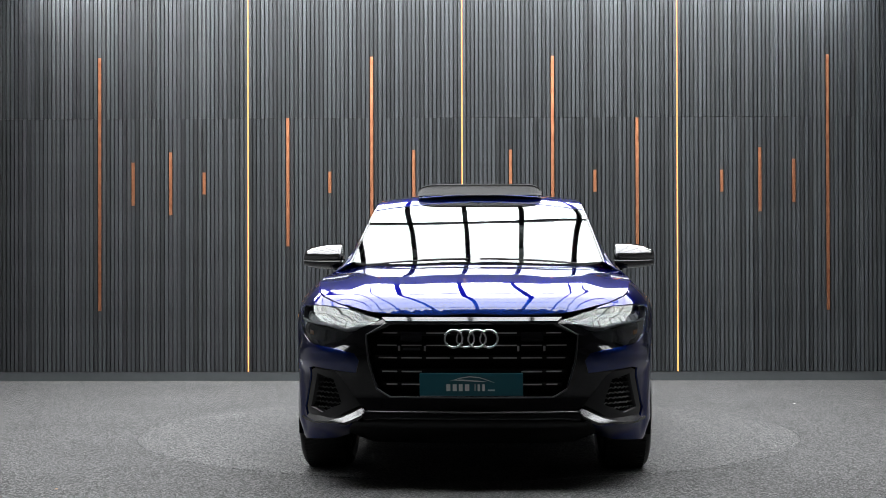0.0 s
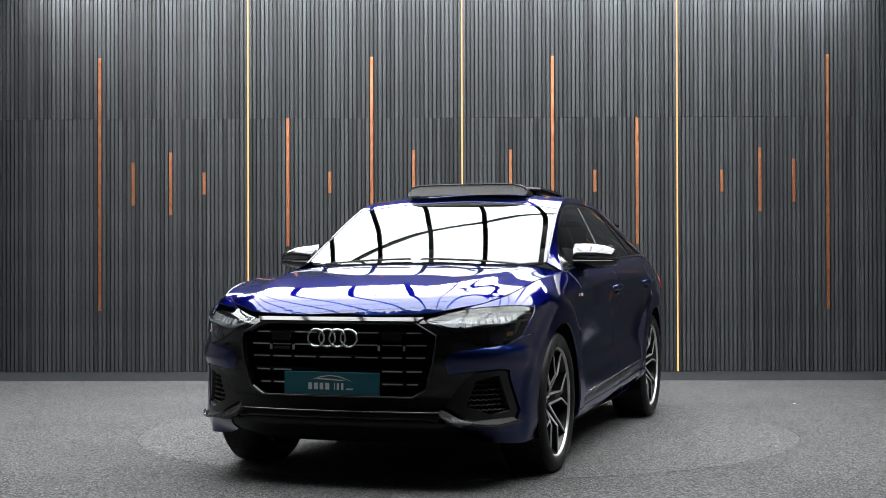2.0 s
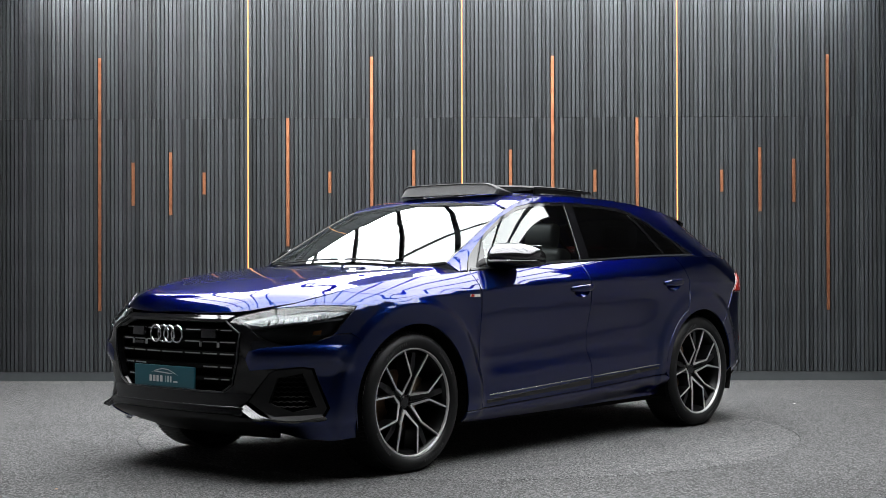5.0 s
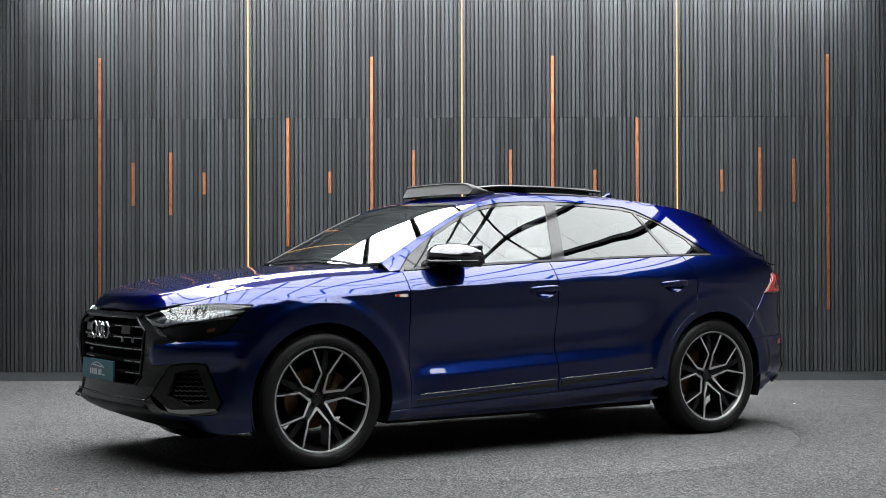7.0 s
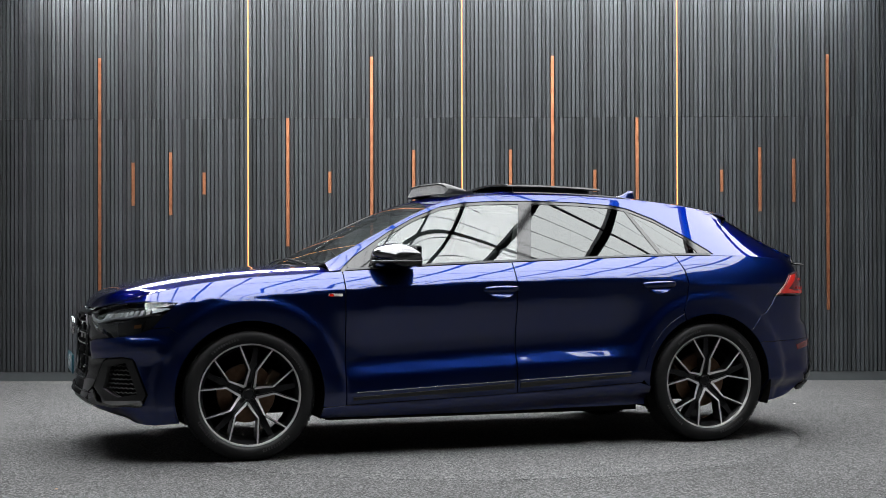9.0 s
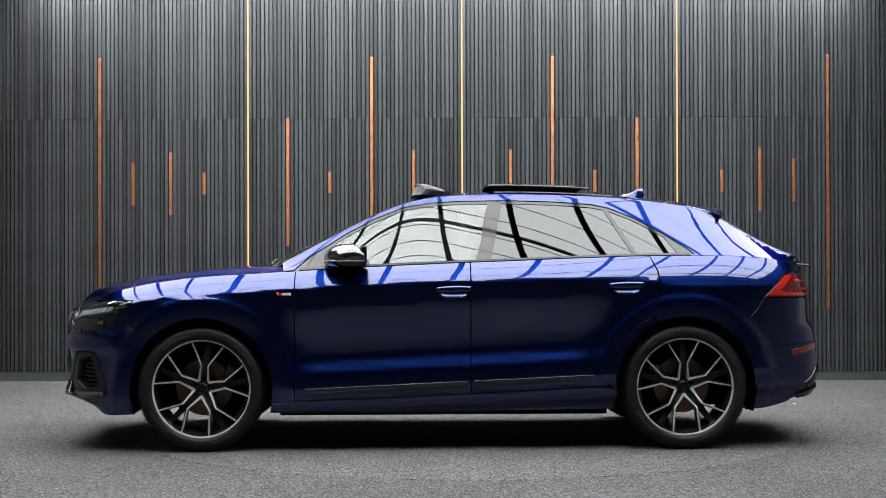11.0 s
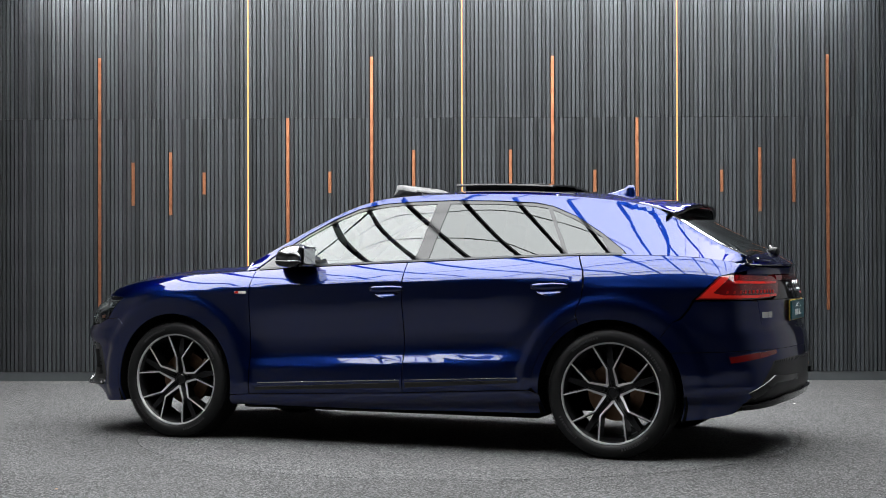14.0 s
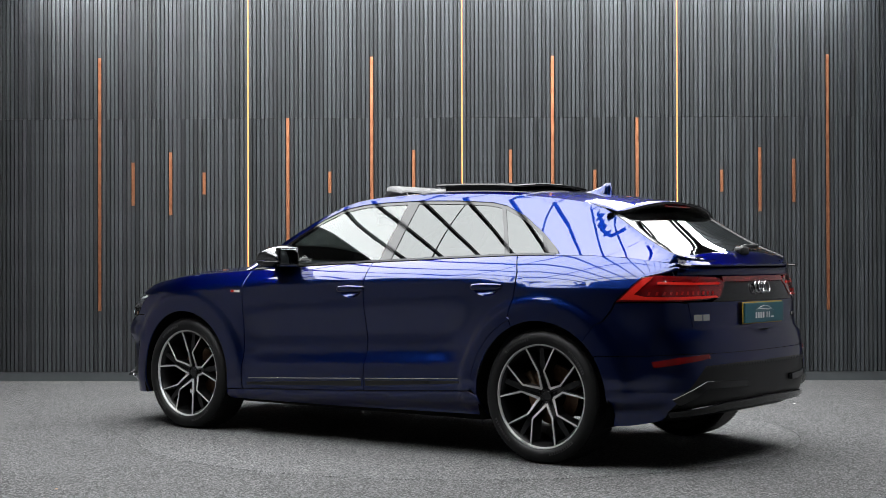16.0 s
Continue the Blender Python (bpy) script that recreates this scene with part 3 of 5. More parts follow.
def arc(cx, cz, r, a0, a1, n=28):
    return [(cx + r * math.cos(radians(a0 + (a1 - a0) * k / n)), cz + r * math.sin(radians(a0 + (a1 - a0) * k / n))) for k in range(n + 1)]


def brim(x0, x1, n=16, drop=0.002):
    """The top edge of the lower body from x0 to x1, as (s, z)."""
    return [(sx(x0 + (x1 - x0) * k / n), float(z_top(x0 + (x1 - x0) * k / n)) - drop) for k in range(n + 1)]


def mirrored(loop):
    return loop + [(-y, z) for y, z in loop[::-1]]


def tube(pts, r, seg=8, closed=False):
    """A round bar along points."""
    bm = bmesh.new()
    n = len(pts)
    P = [Vector(p) for p in pts]
    rings = []
    for i, p in enumerate(P):
        t = (P[(i + 1) % n] - P[i - 1]) if closed else (P[min(i + 1, n - 1)] - P[max(i - 1, 0)])
        t.normalize()
        a = t.cross(Vector((0, 0, 1)) if abs(t.z) < 0.9 else Vector((1, 0, 0))).normalized()
        c = t.cross(a)
        rings.append([bm.verts.new(p + a * r * math.cos(2 * math.pi * k / seg) + c * r * math.sin(2 * math.pi * k / seg)) for k in range(seg)])
    for i in range(n if closed else n - 1):
        a, c = rings[i], rings[(i + 1) % n]
        for k in range(seg):
            bm.faces.new((a[k], a[(k + 1) % seg], c[(k + 1) % seg], c[k]))
    if not closed:
        bm.faces.new(rings[0][::-1])
        bm.faces.new(rings[-1])
    return bm


def slab(dims, bevel, segments=3):
    bm = bmesh.new()
    add_box(bm, *dims)
    bmesh.ops.bevel(bm, geom=list(bm.edges), offset=bevel, segments=segments, affect="EDGES", profile=0.6)
    return bm


def shelf(form, z0, z1, out):
    """The form drawn out at its foot, so that its face looks upwards."""
    def at(a, c):
        a, c = np.asarray(a, float), np.asarray(c, float)
        q, g = form(a, c), form(a + 0.004, c) - form(a - 0.004, c)
        n = np.stack([g[..., 1], -g[..., 0]], -1)
        n /= np.maximum(np.linalg.norm(n, axis=-1, keepdims=True), 1e-9)
        n *= np.sign((n * q[..., :2]).sum(-1, keepdims=True) + 1e-9)
        q[..., :2] += n * (out * np.clip((z1 - c) / (z1 - z0), 0, 1))[..., None]
        return q
    return at


car = new("car")
tagged(car, "glossy dark blue coupe sport utility car with black trim, sunroof open", "car")
R_ARCH = 0.440
DOOR_F, DOOR_M = 0.925, -0.165
GAP = 0.004
sF, sR = sx(AXLE), sx(-AXLE)
A_LOW = math.degrees(math.asin((HUB_Z - 0.235) / R_ARCH))

HEADLAMP = [(fy(0.475), 0.872), (fy(0.60), 0.902), (fy(0.70), 0.922), (sx(2.22), 0.934), (sx(2.10), 0.940), (sx(1.925), 0.932), (sx(1.995), 0.87), (sx(2.065), 0.79), (sx(2.17), 0.748), (fy(0.78), 0.735), (fy(0.66), 0.775), (fy(0.585), 0.822)]
INTAKE = [(fy(0.585), 0.435), (fy(0.70), 0.585), (fy(0.74), 0.60), (sx(2.22), 0.61), (sx(2.175), 0.60), (sx(2.10), 0.40), (sx(2.12), 0.365), (fy(0.80), 0.345), (fy(0.74), 0.352)]
GRILLE = mirrored([(0.42, 0.866), (0.545, 0.795), (0.53, 0.66), (0.49, 0.52), (0.42, 0.479)])

for side_sign in (1, -1):
    # front wing round the wheel
    wing = brim(DOOR_F + 0.003, 2.31, 24) + [(fy(0.70), 0.926), (sx(2.22), 0.938), (sx(2.10), 0.944), (sx(1.915), 0.936), (sx(1.987), 0.87), (sx(2.058), 0.79), (sx(1.965), 0.795)] + arc(sF, HUB_Z, R_ARCH, 180 - 43, -10.5, 34)
    wing = wing + [(sx(DOOR_F + 0.003), 0.313)]
    sheet("front_wing", [(low, wing)], M["paint"], car, side_sign, step=0.022)
    # front bumper corner in body colour
    corner = [(fy(0.60), 0.60), (fy(0.58), 0.66), (fy(0.60), 0.70), (fy(0.68), 0.722), (fy(0.785), 0.731), (sx(2.17), 0.744), (sx(2.062), 0.784), (sx(1.965), 0.789)] + arc(sF, HUB_Z, R_ARCH, 180 - 43.5, 180 + A_LOW, 14) \
        + [(sx(2.05), 0.225), (fy(0.83), 0.235), (fy(0.70), 0.27), (fy(0.62), 0.335), (fy(0.74), 0.337), (fy(0.80), 0.328), (sx(2.11), 0.350), (sx(2.085), 0.40), (sx(2.165), 0.612), (sx(2.22), 0.622), (fy(0.735), 0.613)]
    sheet("bumper_corner", [(low, corner)], M["paint"], car, side_sign, step=0.024)
    # air intake: frame, mesh of hexagon bars, deep back
    intake = sheet("air_intake", [(low, INTAKE, [(fy(0.69), 0.435), (fy(0.735), 0.56), (sx(2.215), 0.585), (sx(2.15), 0.405), (fy(0.80), 0.385)])], M["satin"], car, side_sign, lift=-0.006, thick=0.05, label="matt black bumper intake")
    sheet("intake_back", [(low, [(fy(0.65), 0.40), (fy(0.72), 0.58), (sx(2.18), 0.60), (sx(2.12), 0.38), (fy(0.80), 0.365)])], M["dark"], intake, side_sign, lift=-0.06, thick=0)
    for k in range(7):
        z0 = 0.405 + k * 0.026
        pts = [low(fy(0.70) + (sx(2.17) - fy(0.70)) * j / 14, z0 + (0.008 if j % 2 else 0)) - np.array([0.03, 0.012, 0]) for j in range(15)]
        part("intake_bar", tube([(p[0], p[1] * side_sign, p[2]) for p in pts], 0.0035, 5), M["satin"], intake)
    # sloping ledge inside the intake
    sheet("intake_ledge", [(shelf(low, 0.345, 0.44, 0.045), [(fy(0.60), 0.440), (fy(0.69), 0.442), (fy(0.80), 0.40), (sx(2.15), 0.415), (sx(2.115), 0.366), (fy(0.80), 0.348), (fy(0.74), 0.354)])], M["skirt"], intake, side_sign, lift=-0.036, thick=0.01, step=0.02, label="sloping matt black ledge")
    # blade under the intake
    blade = [(fy(0.54), 0.40), (fy(0.57), 0.425), (fy(0.66), 0.375), (fy(0.74), 0.350), (fy(0.80), 0.342), (sx(2.12), 0.362), (sx(2.11), 0.350), (fy(0.80), 0.326), (fy(0.74), 0.334), (fy(0.64), 0.350)]
    sheet("splitter_blade", [(shelf(low, 0.326, 0.425, 0.050), blade)], M["blade"], car, side_sign, lift=-0.008, thick=0.025, step=0.009, label="polished dark grey blade")
    # doors
    dfront = [(sx(DOOR_F - GAP), 0.315)] + brim(DOOR_F - GAP, DOOR_M + GAP, 20) + [(sx(DOOR_M + GAP), 0.355)]
    def cup_at(hx, hz):
        return [(sx(hx + 0.083 * math.cos(2 * math.pi * k / 20)), hz - 0.012 + 0.037 * math.sin(2 * math.pi * k / 20)) for k in range(20)]
    d1 = sheet("front_door", [(low, dfront, cup_at(-0.060, 0.992))], M["paint"], car, side_sign, step=0.024)
    drear = [(sx(DOOR_M - GAP), 0.357)] + brim(DOOR_M - GAP, -1.285, 20) + [(sx(-1.325), 1.11), (sx(-1.335), 1.03), (sx(-1.322), 0.95), (sx(-1.29), 0.845)] + arc(sR, HUB_Z, R_ARCH + 0.045, 113, 167, 10) + [(sx(-1.02), 0.42), (sx(-1.005), 0.40)]
    d2 = sheet("rear_door", [(low, drear, cup_at(-1.130, 1.014))], M["paint"], car, side_sign, step=0.024)
    for door, x0, x1 in ((d1, 0.86, DOOR_M + 0.02), (d2, DOOR_M - 0.02, -0.93)):
        zz = lambda x, d: 0.423 - 0.0446 * x + d
        sheet("sill_chrome", [(low, [(sx(x0), zz(x0, 0.0)), (sx(x1), zz(x1, 0.0)), (sx(x1), zz(x1, 0.005)), (sx(x0), zz(x0, 0.005))])], M["sill_strip"], door, side_sign, lift=0.005, thick=0.005, label="thin bright strip")
        strip = [(sx(x0 + (0.02 if door is d1 else 0)), zz(x0, -0.045)), (sx(x1), zz(x1, -0.045 + (0.02 if door is d2 else 0))), (sx(x1), zz(x1, -0.012)), (sx(x0 + (0.02 if door is d1 else 0)), zz(x0, -0.026 if door is d1 else -0.012))]
        sheet("door_moulding", [(low, strip)], M["satin"], door, side_sign, lift=0.005, thick=0.008, label="black moulding")
    for door, hx, hz in ((d1, -0.060, 0.992), (d2, -1.130, 1.014)):
        q = low(sx(hx), hz)
        def at(dx, dy, dz, q=q, sgn=side_sign):
            return (q[0] + dx, (q[1] + dy) * sgn, q[2] + dz)
        cup = []
        for k in range(20):
            a = 2 * math.pi * k / 20
            cup.append((sx(hx + 0.085 * math.cos(a)), hz - 0.012 + 0.038 * math.sin(a)))
        sh, zh = sx(hx), hz - 0.012
        def bowl(a_, c_, sh=sh, zh=zh):
            q_ = low(a_, c_)
            rr_ = np.clip(((np.asarray(a_) - sh) / 0.085) ** 2 + ((np.asarray(c_) - zh) / 0.038) ** 2, 0, 1)
            q_[..., 1] += 0.002 - 0.026 * (1 - rr_) ** 0.8
            return q_
        sheet("handle_recess", [(bowl, cup)], M["paint"], door, side_sign, lift=0.0, thick=0.0, step=0.008)
        bm = bmesh.new()
        rings = []
        for j in range(13):
            t = j / 12
            w = 0.012 + 0.010 * math.sin(math.pi * t) ** 0.5
            out = 0.012 + 0.028 * math.sin(math.pi * t) ** 0.45
            cx = 0.115 - 0.23 * t
            g = low(sx(hx + cx), hz + 0.004 + 0.006 * t)
            rings.append([bm.verts.new((g[0], (g[1] + out - 0.010 + 0.010 * math.cos(a)) * side_sign, g[2] + w * math.sin(a))) for a in [2 * math.pi * k / 10 for k in range(10)]])
        for a, c in zip(rings, rings[1:]):
            for k in range(10):
                bm.faces.new((a[k], a[(k + 1) % 10], c[(k + 1) % 10], c[k]))
        bm.faces.new(rings[0])
        bm.faces.new(rings[-1])
        bmesh.ops.recalc_face_normals(bm, faces=bm.faces)
        part("door_handle", bm, M["paint"], door, smooth=True)
    # rear wing with the broad roof pillar
    quarter = brim(-1.293, -2.40, 26) + [(sx(-2.33), 1.115), (sx(-2.21), 1.098), (sx(-2.135), 1.082), (sx(-1.985), 0.942), (sx(-1.965), 0.90), (sx(-1.915), 0.838), (sx(-1.87), 0.815)] + arc(sR, HUB_Z, R_ARCH, 48, 114, 14) + [(sx(-1.30), 0.86), (sx(-1.332), 0.95), (sx(-1.345), 1.03), (sx(-1.335), 1.11)]
    pillar = [(-1.30, 1.206), (-1.58, 1.214), (-1.545, 1.245), (-1.40, 1.345), (-1.22, 1.450), (-1.06, 1.515), (-0.95, 1.538), (-0.7, 1.555), (-0.4, 1.563), (-0.1, 1.558), (0.08, 1.547), (0.25, 1.518), (0.43, 1.447), (0.61, 1.352), (0.84, 1.205), (0.935, 1.122), (1.0, 1.115)] \
        + [(x, float(z_rail(x)) - 0.0008) for x in (1.01, 0.9, 0.8, 0.7, 0.6, 0.5, 0.4, 0.3, 0.2, 0.1, 0, -0.2, -0.4, -0.6, -0.8, -1.0, -1.2, -1.4, -1.6, -1.65, -1.7, -1.75, -1.8, -1.9, -2.0, -2.1, -2.2, -2.3, -2.352)] + [(x, float(rim_at(x)[1]) + 0.001) for x in (-2.352, -2.2, -2.0, -1.8, -1.6, -1.45)]
    sheet("rear_wing", [(low, quarter), (side, pillar), (low, arc(sR, HUB_Z, R_ARCH + 0.041, 114.5, 177, 16) + arc(sR, HUB_Z, R_ARCH, 182, 114.5, 16))], M["paint"], car, side_sign, step=0.024)
    # sill below the doors
    sill = [(sx(1.075), 0.240), (sx(1.064), 0.298), (sx(0.93), 0.308), (sx(DOOR_M), 0.350), (sx(-1.0), 0.393), (sx(-1.065), 0.37), (sx(-1.07), 0.25), (sx(0), 0.236)]
    sheet("sill", [(low, sill)], M["paint"], car, side_sign)
    # rear bumper corner
    rb = [(sx(-1.87), 0.81), (sx(-1.92), 0.83), (sx(-1.97), 0.89), (sx(-1.995), 0.935), (ry(0.80), 0.938), (ry(0.74), 0.93), (ry(0.71), 0.80), (ry(0.0), 0.765), (S_END, 0.765), (S_END, 0.655), (ry(0.5), 0.655), (ry(0.80), 0.655), (sx(-2.16), 0.645), (sx(-1.88), 0.64)] + arc(sR, HUB_Z, R_ARCH, 34, 47.5, 5)
    sheet("rear_bumper", [(low, rb)], M["paint"], car, side_sign)
    rb2 = arc(sR, HUB_Z, R_ARCH, 33, -A_LOW, 10) + [(sx(-2.05), 0.245), (ry(0.86), 0.28), (ry(0.80), 0.40), (ry(0.66), 0.585), (ry(0.40), 0.595), (S_END, 0.595), (S_END, 0.652), (ry(0.5), 0.652), (ry(0.80), 0.652), (sx(-2.16), 0.641), (sx(-1.885), 0.636)]
    refl = [(sx(-2.20), 0.578), (ry(0.62), 0.628), (ry(0.635), 0.650), (ry(0.80), 0.636), (sx(-2.19), 0.612)]
    sheet("rear_bumper_lower", [(low, rb2)], M["paint"], car, side_sign)
    sheet("rear_reflector", [(low, refl)], M["red_dark"], car, side_sign, lift=0.004, thick=0.01, label="slim red reflector")
    # rear intake look: black insert with bars, exhaust blade
    vent = sheet("rear_vent", [(low, [(ry(0.78), 0.40), (ry(0.655), 0.575), (ry(0.40), 0.588), (S_END, 0.588), (S_END, 0.30), (ry(0.5), 0.285), (ry(0.855), 0.275)])], M["satin"], car, side_sign, lift=-0.012, thick=0.02, label="black honeycomb lower panel")
    sheet("exhaust_blade", [(low, [(ry(0.83), 0.405), (ry(0.66), 0.50), (ry(0.30), 0.49), (ry(0.30), 0.455), (ry(0.64), 0.46), (ry(0.80), 0.375)])], M["gloss"], vent, side_sign, lift=0.012, thick=0.025)
    sheet("diffuser_edge", [(low, [(ry(0.84), 0.335), (ry(0.5), 0.375), (S_END, 0.385), (S_END, 0.345), (ry(0.5), 0.335), (ry(0.83), 0.305)])], M["gloss"], vent, side_sign, lift=0.012, thick=0.02)
    strip = sheet("bumper_mesh", [(low, [(ry(0.80), 0.395), (ry(0.665), 0.585), (ry(0.40), 0.596), (S_END, 0.597), (S_END, 0.565), (ry(0.42), 0.566), (ry(0.645), 0.556), (ry(0.765), 0.395)])], M["satin"], car, side_sign, lift=-0.004, thick=0.01, label="black honeycomb strip")
    for k in range(22):
        a = ry(0.70) + (S_END - ry(0.70)) * k / 22
        sheet("mesh_cell", [(low, [(a, 0.578), (a + 0.009, 0.571), (a + 0.018, 0.578), (a + 0.018, 0.586), (a + 0.009, 0.592), (a, 0.586)])], M["anthracite"], strip, side_sign, lift=-0.001, thick=0.004, step=0.03)
    # lamps
    lamp = sheet("headlight", [(low, HEADLAMP)], M["lamp_dark"], car, side_sign, lift=-0.05, thick=0.0, label="clear-glass headlight with white light blocks")
    sheet("lamp_cover", [(low, HEADLAMP)], M["clear"], lamp, side_sign, lift=0.0, thick=0.01, step=0.018)
    upper = [(fy(0.50), 0.872), (fy(0.70), 0.914), (sx(2.20), 0.926), (sx(1.96), 0.924), (sx(1.985), 0.905), (sx(2.15), 0.885), (fy(0.72), 0.848), (fy(0.63), 0.832), (fy(0.585), 0.845)]
    sheet("lamp_reflector", [(low, upper)], M["lamp_grey"], lamp, side_sign, lift=-0.035, thick=0.01)
    edge = [(fy(0.50), 0.866), (fy(0.60), 0.841), (fy(0.66), 0.832), (fy(0.78), 0.852), (sx(2.1), 0.866), (sx(2.01), 0.872), (sx(2.02), 0.862), (sx(2.1), 0.856), (fy(0.78), 0.840), (fy(0.66), 0.815), (fy(0.59), 0.824), (fy(0.49), 0.856)]
    sheet("light_guide", [(low, edge)], M["lamp_white"], lamp, side_sign, lift=-0.003, thick=0.012, step=0.02)
    s0, s1 = fy(0.655), sx(2.07)
    for k in range(9):
        a = s0 + (s1 - s0) * k / 9
        zb = 0.845 + 0.030 * k / 9
        sheet("light_block", [(low, [(a, zb), (a + 0.026, zb + 0.004), (a + 0.032, zb + 0.040), (a + 0.008, zb + 0.034)])], M["lamp_white"], lamp, side_sign, lift=-0.024, thick=0.02, step=0.02)
    sheet("projector", [(low, [(fy(0.80), 0.755), (sx(2.13), 0.765), (sx(2.10), 0.84), (fy(0.79), 0.822)])], M["lamp_dark"], lamp, side_sign, lift=-0.02, thick=0.02)
    sheet("indicator", [(low, [(sx(2.17), 0.785), (sx(2.13), 0.788), (sx(2.125), 0.81), (sx(2.165), 0.806)])], M["amber"], lamp, side_sign, lift=-0.017, thick=0.01, step=0.02)
    tail = [(sx(-2.0), 0.945), (sx(-2.14), 1.078), (sx(-2.21), 1.089), (ry(0.70), 1.084), (ry(0.48), 1.078), (ry(0.40), 1.050), (ry(0.48), 0.968), (ry(0.60), 0.952), (ry(0.78), 0.945)]
    tl = sheet("tail_light", [(low, tail)], M["red_dark"], car, side_sign, lift=0.004, thick=0.02, label="wraparound red rear light")
    sheet("lens_blade", [(low, [(sx(-2.02), 0.955), (sx(-2.150), 1.072), (sx(-2.195), 1.080), (sx(-2.185), 1.062), (sx(-2.10), 0.985), (sx(-2.16), 0.972), (ry(0.78), 0.968), (ry(0.52), 0.974), (ry(0.50), 0.962), (ry(0.78), 0.953)])], M["red_lens"], tl, side_sign, lift=0.009, thick=0.008, label="bright red blade of the light")
    sheet("light_bar", [(low, [(sx(-2.22), 1.052), (ry(0.70), 1.046), (ry(0.46), 1.044), (ry(0.47), 1.034), (ry(0.70), 1.034), (sx(-2.22), 1.038)])], M["red_lens"], tl, side_sign, lift=0.009, thick=0.006)
    for k in range(12):
        a = sx(-2.17) + (ry(0.53) - sx(-2.17)) * k / 11.5
        sheet("light_rib", [(low, [(a, 0.980), (a + 0.012, 0.980), (a + 0.018, 0.998), (a + 0.006, 0.998)])], M["red_mid"], tl, side_sign, lift=0.009, thick=0.005, step=0.02)
    # side glass and its trim
    DLO_TOP = [(-1.545, 1.245), (-1.40, 1.345), (-1.22, 1.450), (-1.06, 1.515), (-0.95, 1.538), (-0.7, 1.555), (-0.4, 1.563), (-0.1, 1.558), (0.08, 1.547), (0.25, 1.518), (0.43, 1.447), (0.61, 1.352), (0.84, 1.205)]
    tx, tz = [p[0] for p in DLO_TOP], [p[1] for p in DLO_TOP]
    def pane(x0b, x0t, x1b, x1t, n=14, dn=0.006, dt=0.020):
        lowr = [(x0b + (x1b - x0b) * k / n, float(rim_at(x0b + (x1b - x0b) * k / n)[1]) + dn + 0.012) for k in range(n + 1)]
        upr = [(x1t + (x0t - x1t) * k / n, float(np.interp(x1t + (x0t - x1t) * k / n, tx, tz)) - dt) for k in range(n + 1)]
        return lowr + upr
    P1 = pane(0.745, 0.665, -0.205, -0.285)
    P2 = pane(-0.30, -0.375, -1.185, -1.03)
    P3 = pane(-1.215, -1.06, -1.47, -1.40, 8)
    ring_out = [(x, float(rim_at(x)[1]) + 0.001) for x in (0.93, 0.8, 0.6, 0.4, 0.2, 0, -0.2, -0.4, -0.6, -0.8, -1.0, -1.2, -1.4, -1.575)] + [(x, z) for x, z in DLO_TOP] + [(0.93, 1.13)]
    frame_ = sheet("window_frame", [(side, ring_out, P1, P2, P3)], M["gloss"], car, side_sign, lift=-0.006, thick=0.02, label="gloss black window surround")
    for nm, P, gm, dr in (("front_window", P1, M["window"], d1), ("rear_window", P2, M["privacy"], d2), ("quarter_window", P3, M["privacy"], frame_)):
        w = sheet(nm, [(side, P)], gm, dr, side_sign, lift=-0.010, thick=0.0, label="tinted side glass" if gm is M["privacy"] else "clear side glass")
    belt = [(x, float(rim_at(x)[1]) + 0.002) for x in np.linspace(0.90, -1.55, 30)]
    belt += [(x, z + 0.011) for x, z in belt[::-1]]
    sheet("belt_moulding", [(side, belt)], M["anthracite"], frame_, side_sign, lift=0.004, thick=0.008, label="dark metal belt strip")
    # badge on the wing
    sheet("wing_badge", [(low, [(sx(1.03), 0.965), (sx(0.945), 0.965), (sx(0.945), 0.981), (sx(1.03), 0.981)])], M["white"], car, side_sign, lift=0.004, thick=0.004, step=0.02, label="small bright badge")
    # the badge's red end is no lamp but shares the added faint glow
    sheet("wing_badge", [(low, [(sx(1.03), 0.9655), (sx(1.00), 0.9655), (sx(1.00), 0.9805), (sx(1.025), 0.9805)])], M["red_lens"], car, side_sign, lift=0.0055, thick=0.003, step=0.02, label="red end of the badge")
    # inner wheel arches
    for hub in (AXLE, -AXLE):
        bm = bmesh.new()
        a_, c_ = [], []
        for k in range(33):
            a = radians(-20 + 220 * k / 32)
            for lst, yy, rr in ((a_, 0.955, R_ARCH + 0.012), (c_, 0.50, R_ARCH + 0.012)):
                lst.append(bm.verts.new((hub + rr * math.cos(a), side_sign * yy, HUB_Z + rr * math.sin(a))))
        for k in range(32):
            bm.faces.new((a_[k], a_[k + 1], c_[k + 1], c_[k]))
        bm.faces.new(c_)
        part("wheel_arch_liner", bm, M["dark"], car, smooth=False)

# bonnet and the panels across the car
edge = []
NOSE_X = float(RX.max())
for x in [0.985, 1.1, 1.3, 1.5, 1.7, 1.9] + [NOSE_X - d for d in (0.40, 0.32, 0.25, 0.20, 0.16, 0.13, 0.105, 0.085, 0.065, 0.048, 0.034, 0.023, 0.015, 0.009, 0.005)]:
    edge.append((x - 0.003 * (x > 2.2), float(rim_at(x)[0]) - 0.004))
cowl = [(1.12 + 0.03 * (1 - (y / 0.78) ** 2) - 0.135 * (abs(y) / 0.78) ** 4, y) for y in np.linspace(-0.80, 0.80, 33)]
hood_loop = edge + [(x, -y) for x, y in edge[::-1]] + [c for c in cowl if abs(c[1]) < 0.797]
sheet("bonnet", [(hood, hood_loop)], M["paint"], car, step=0.022, label="glossy blue bonnet")
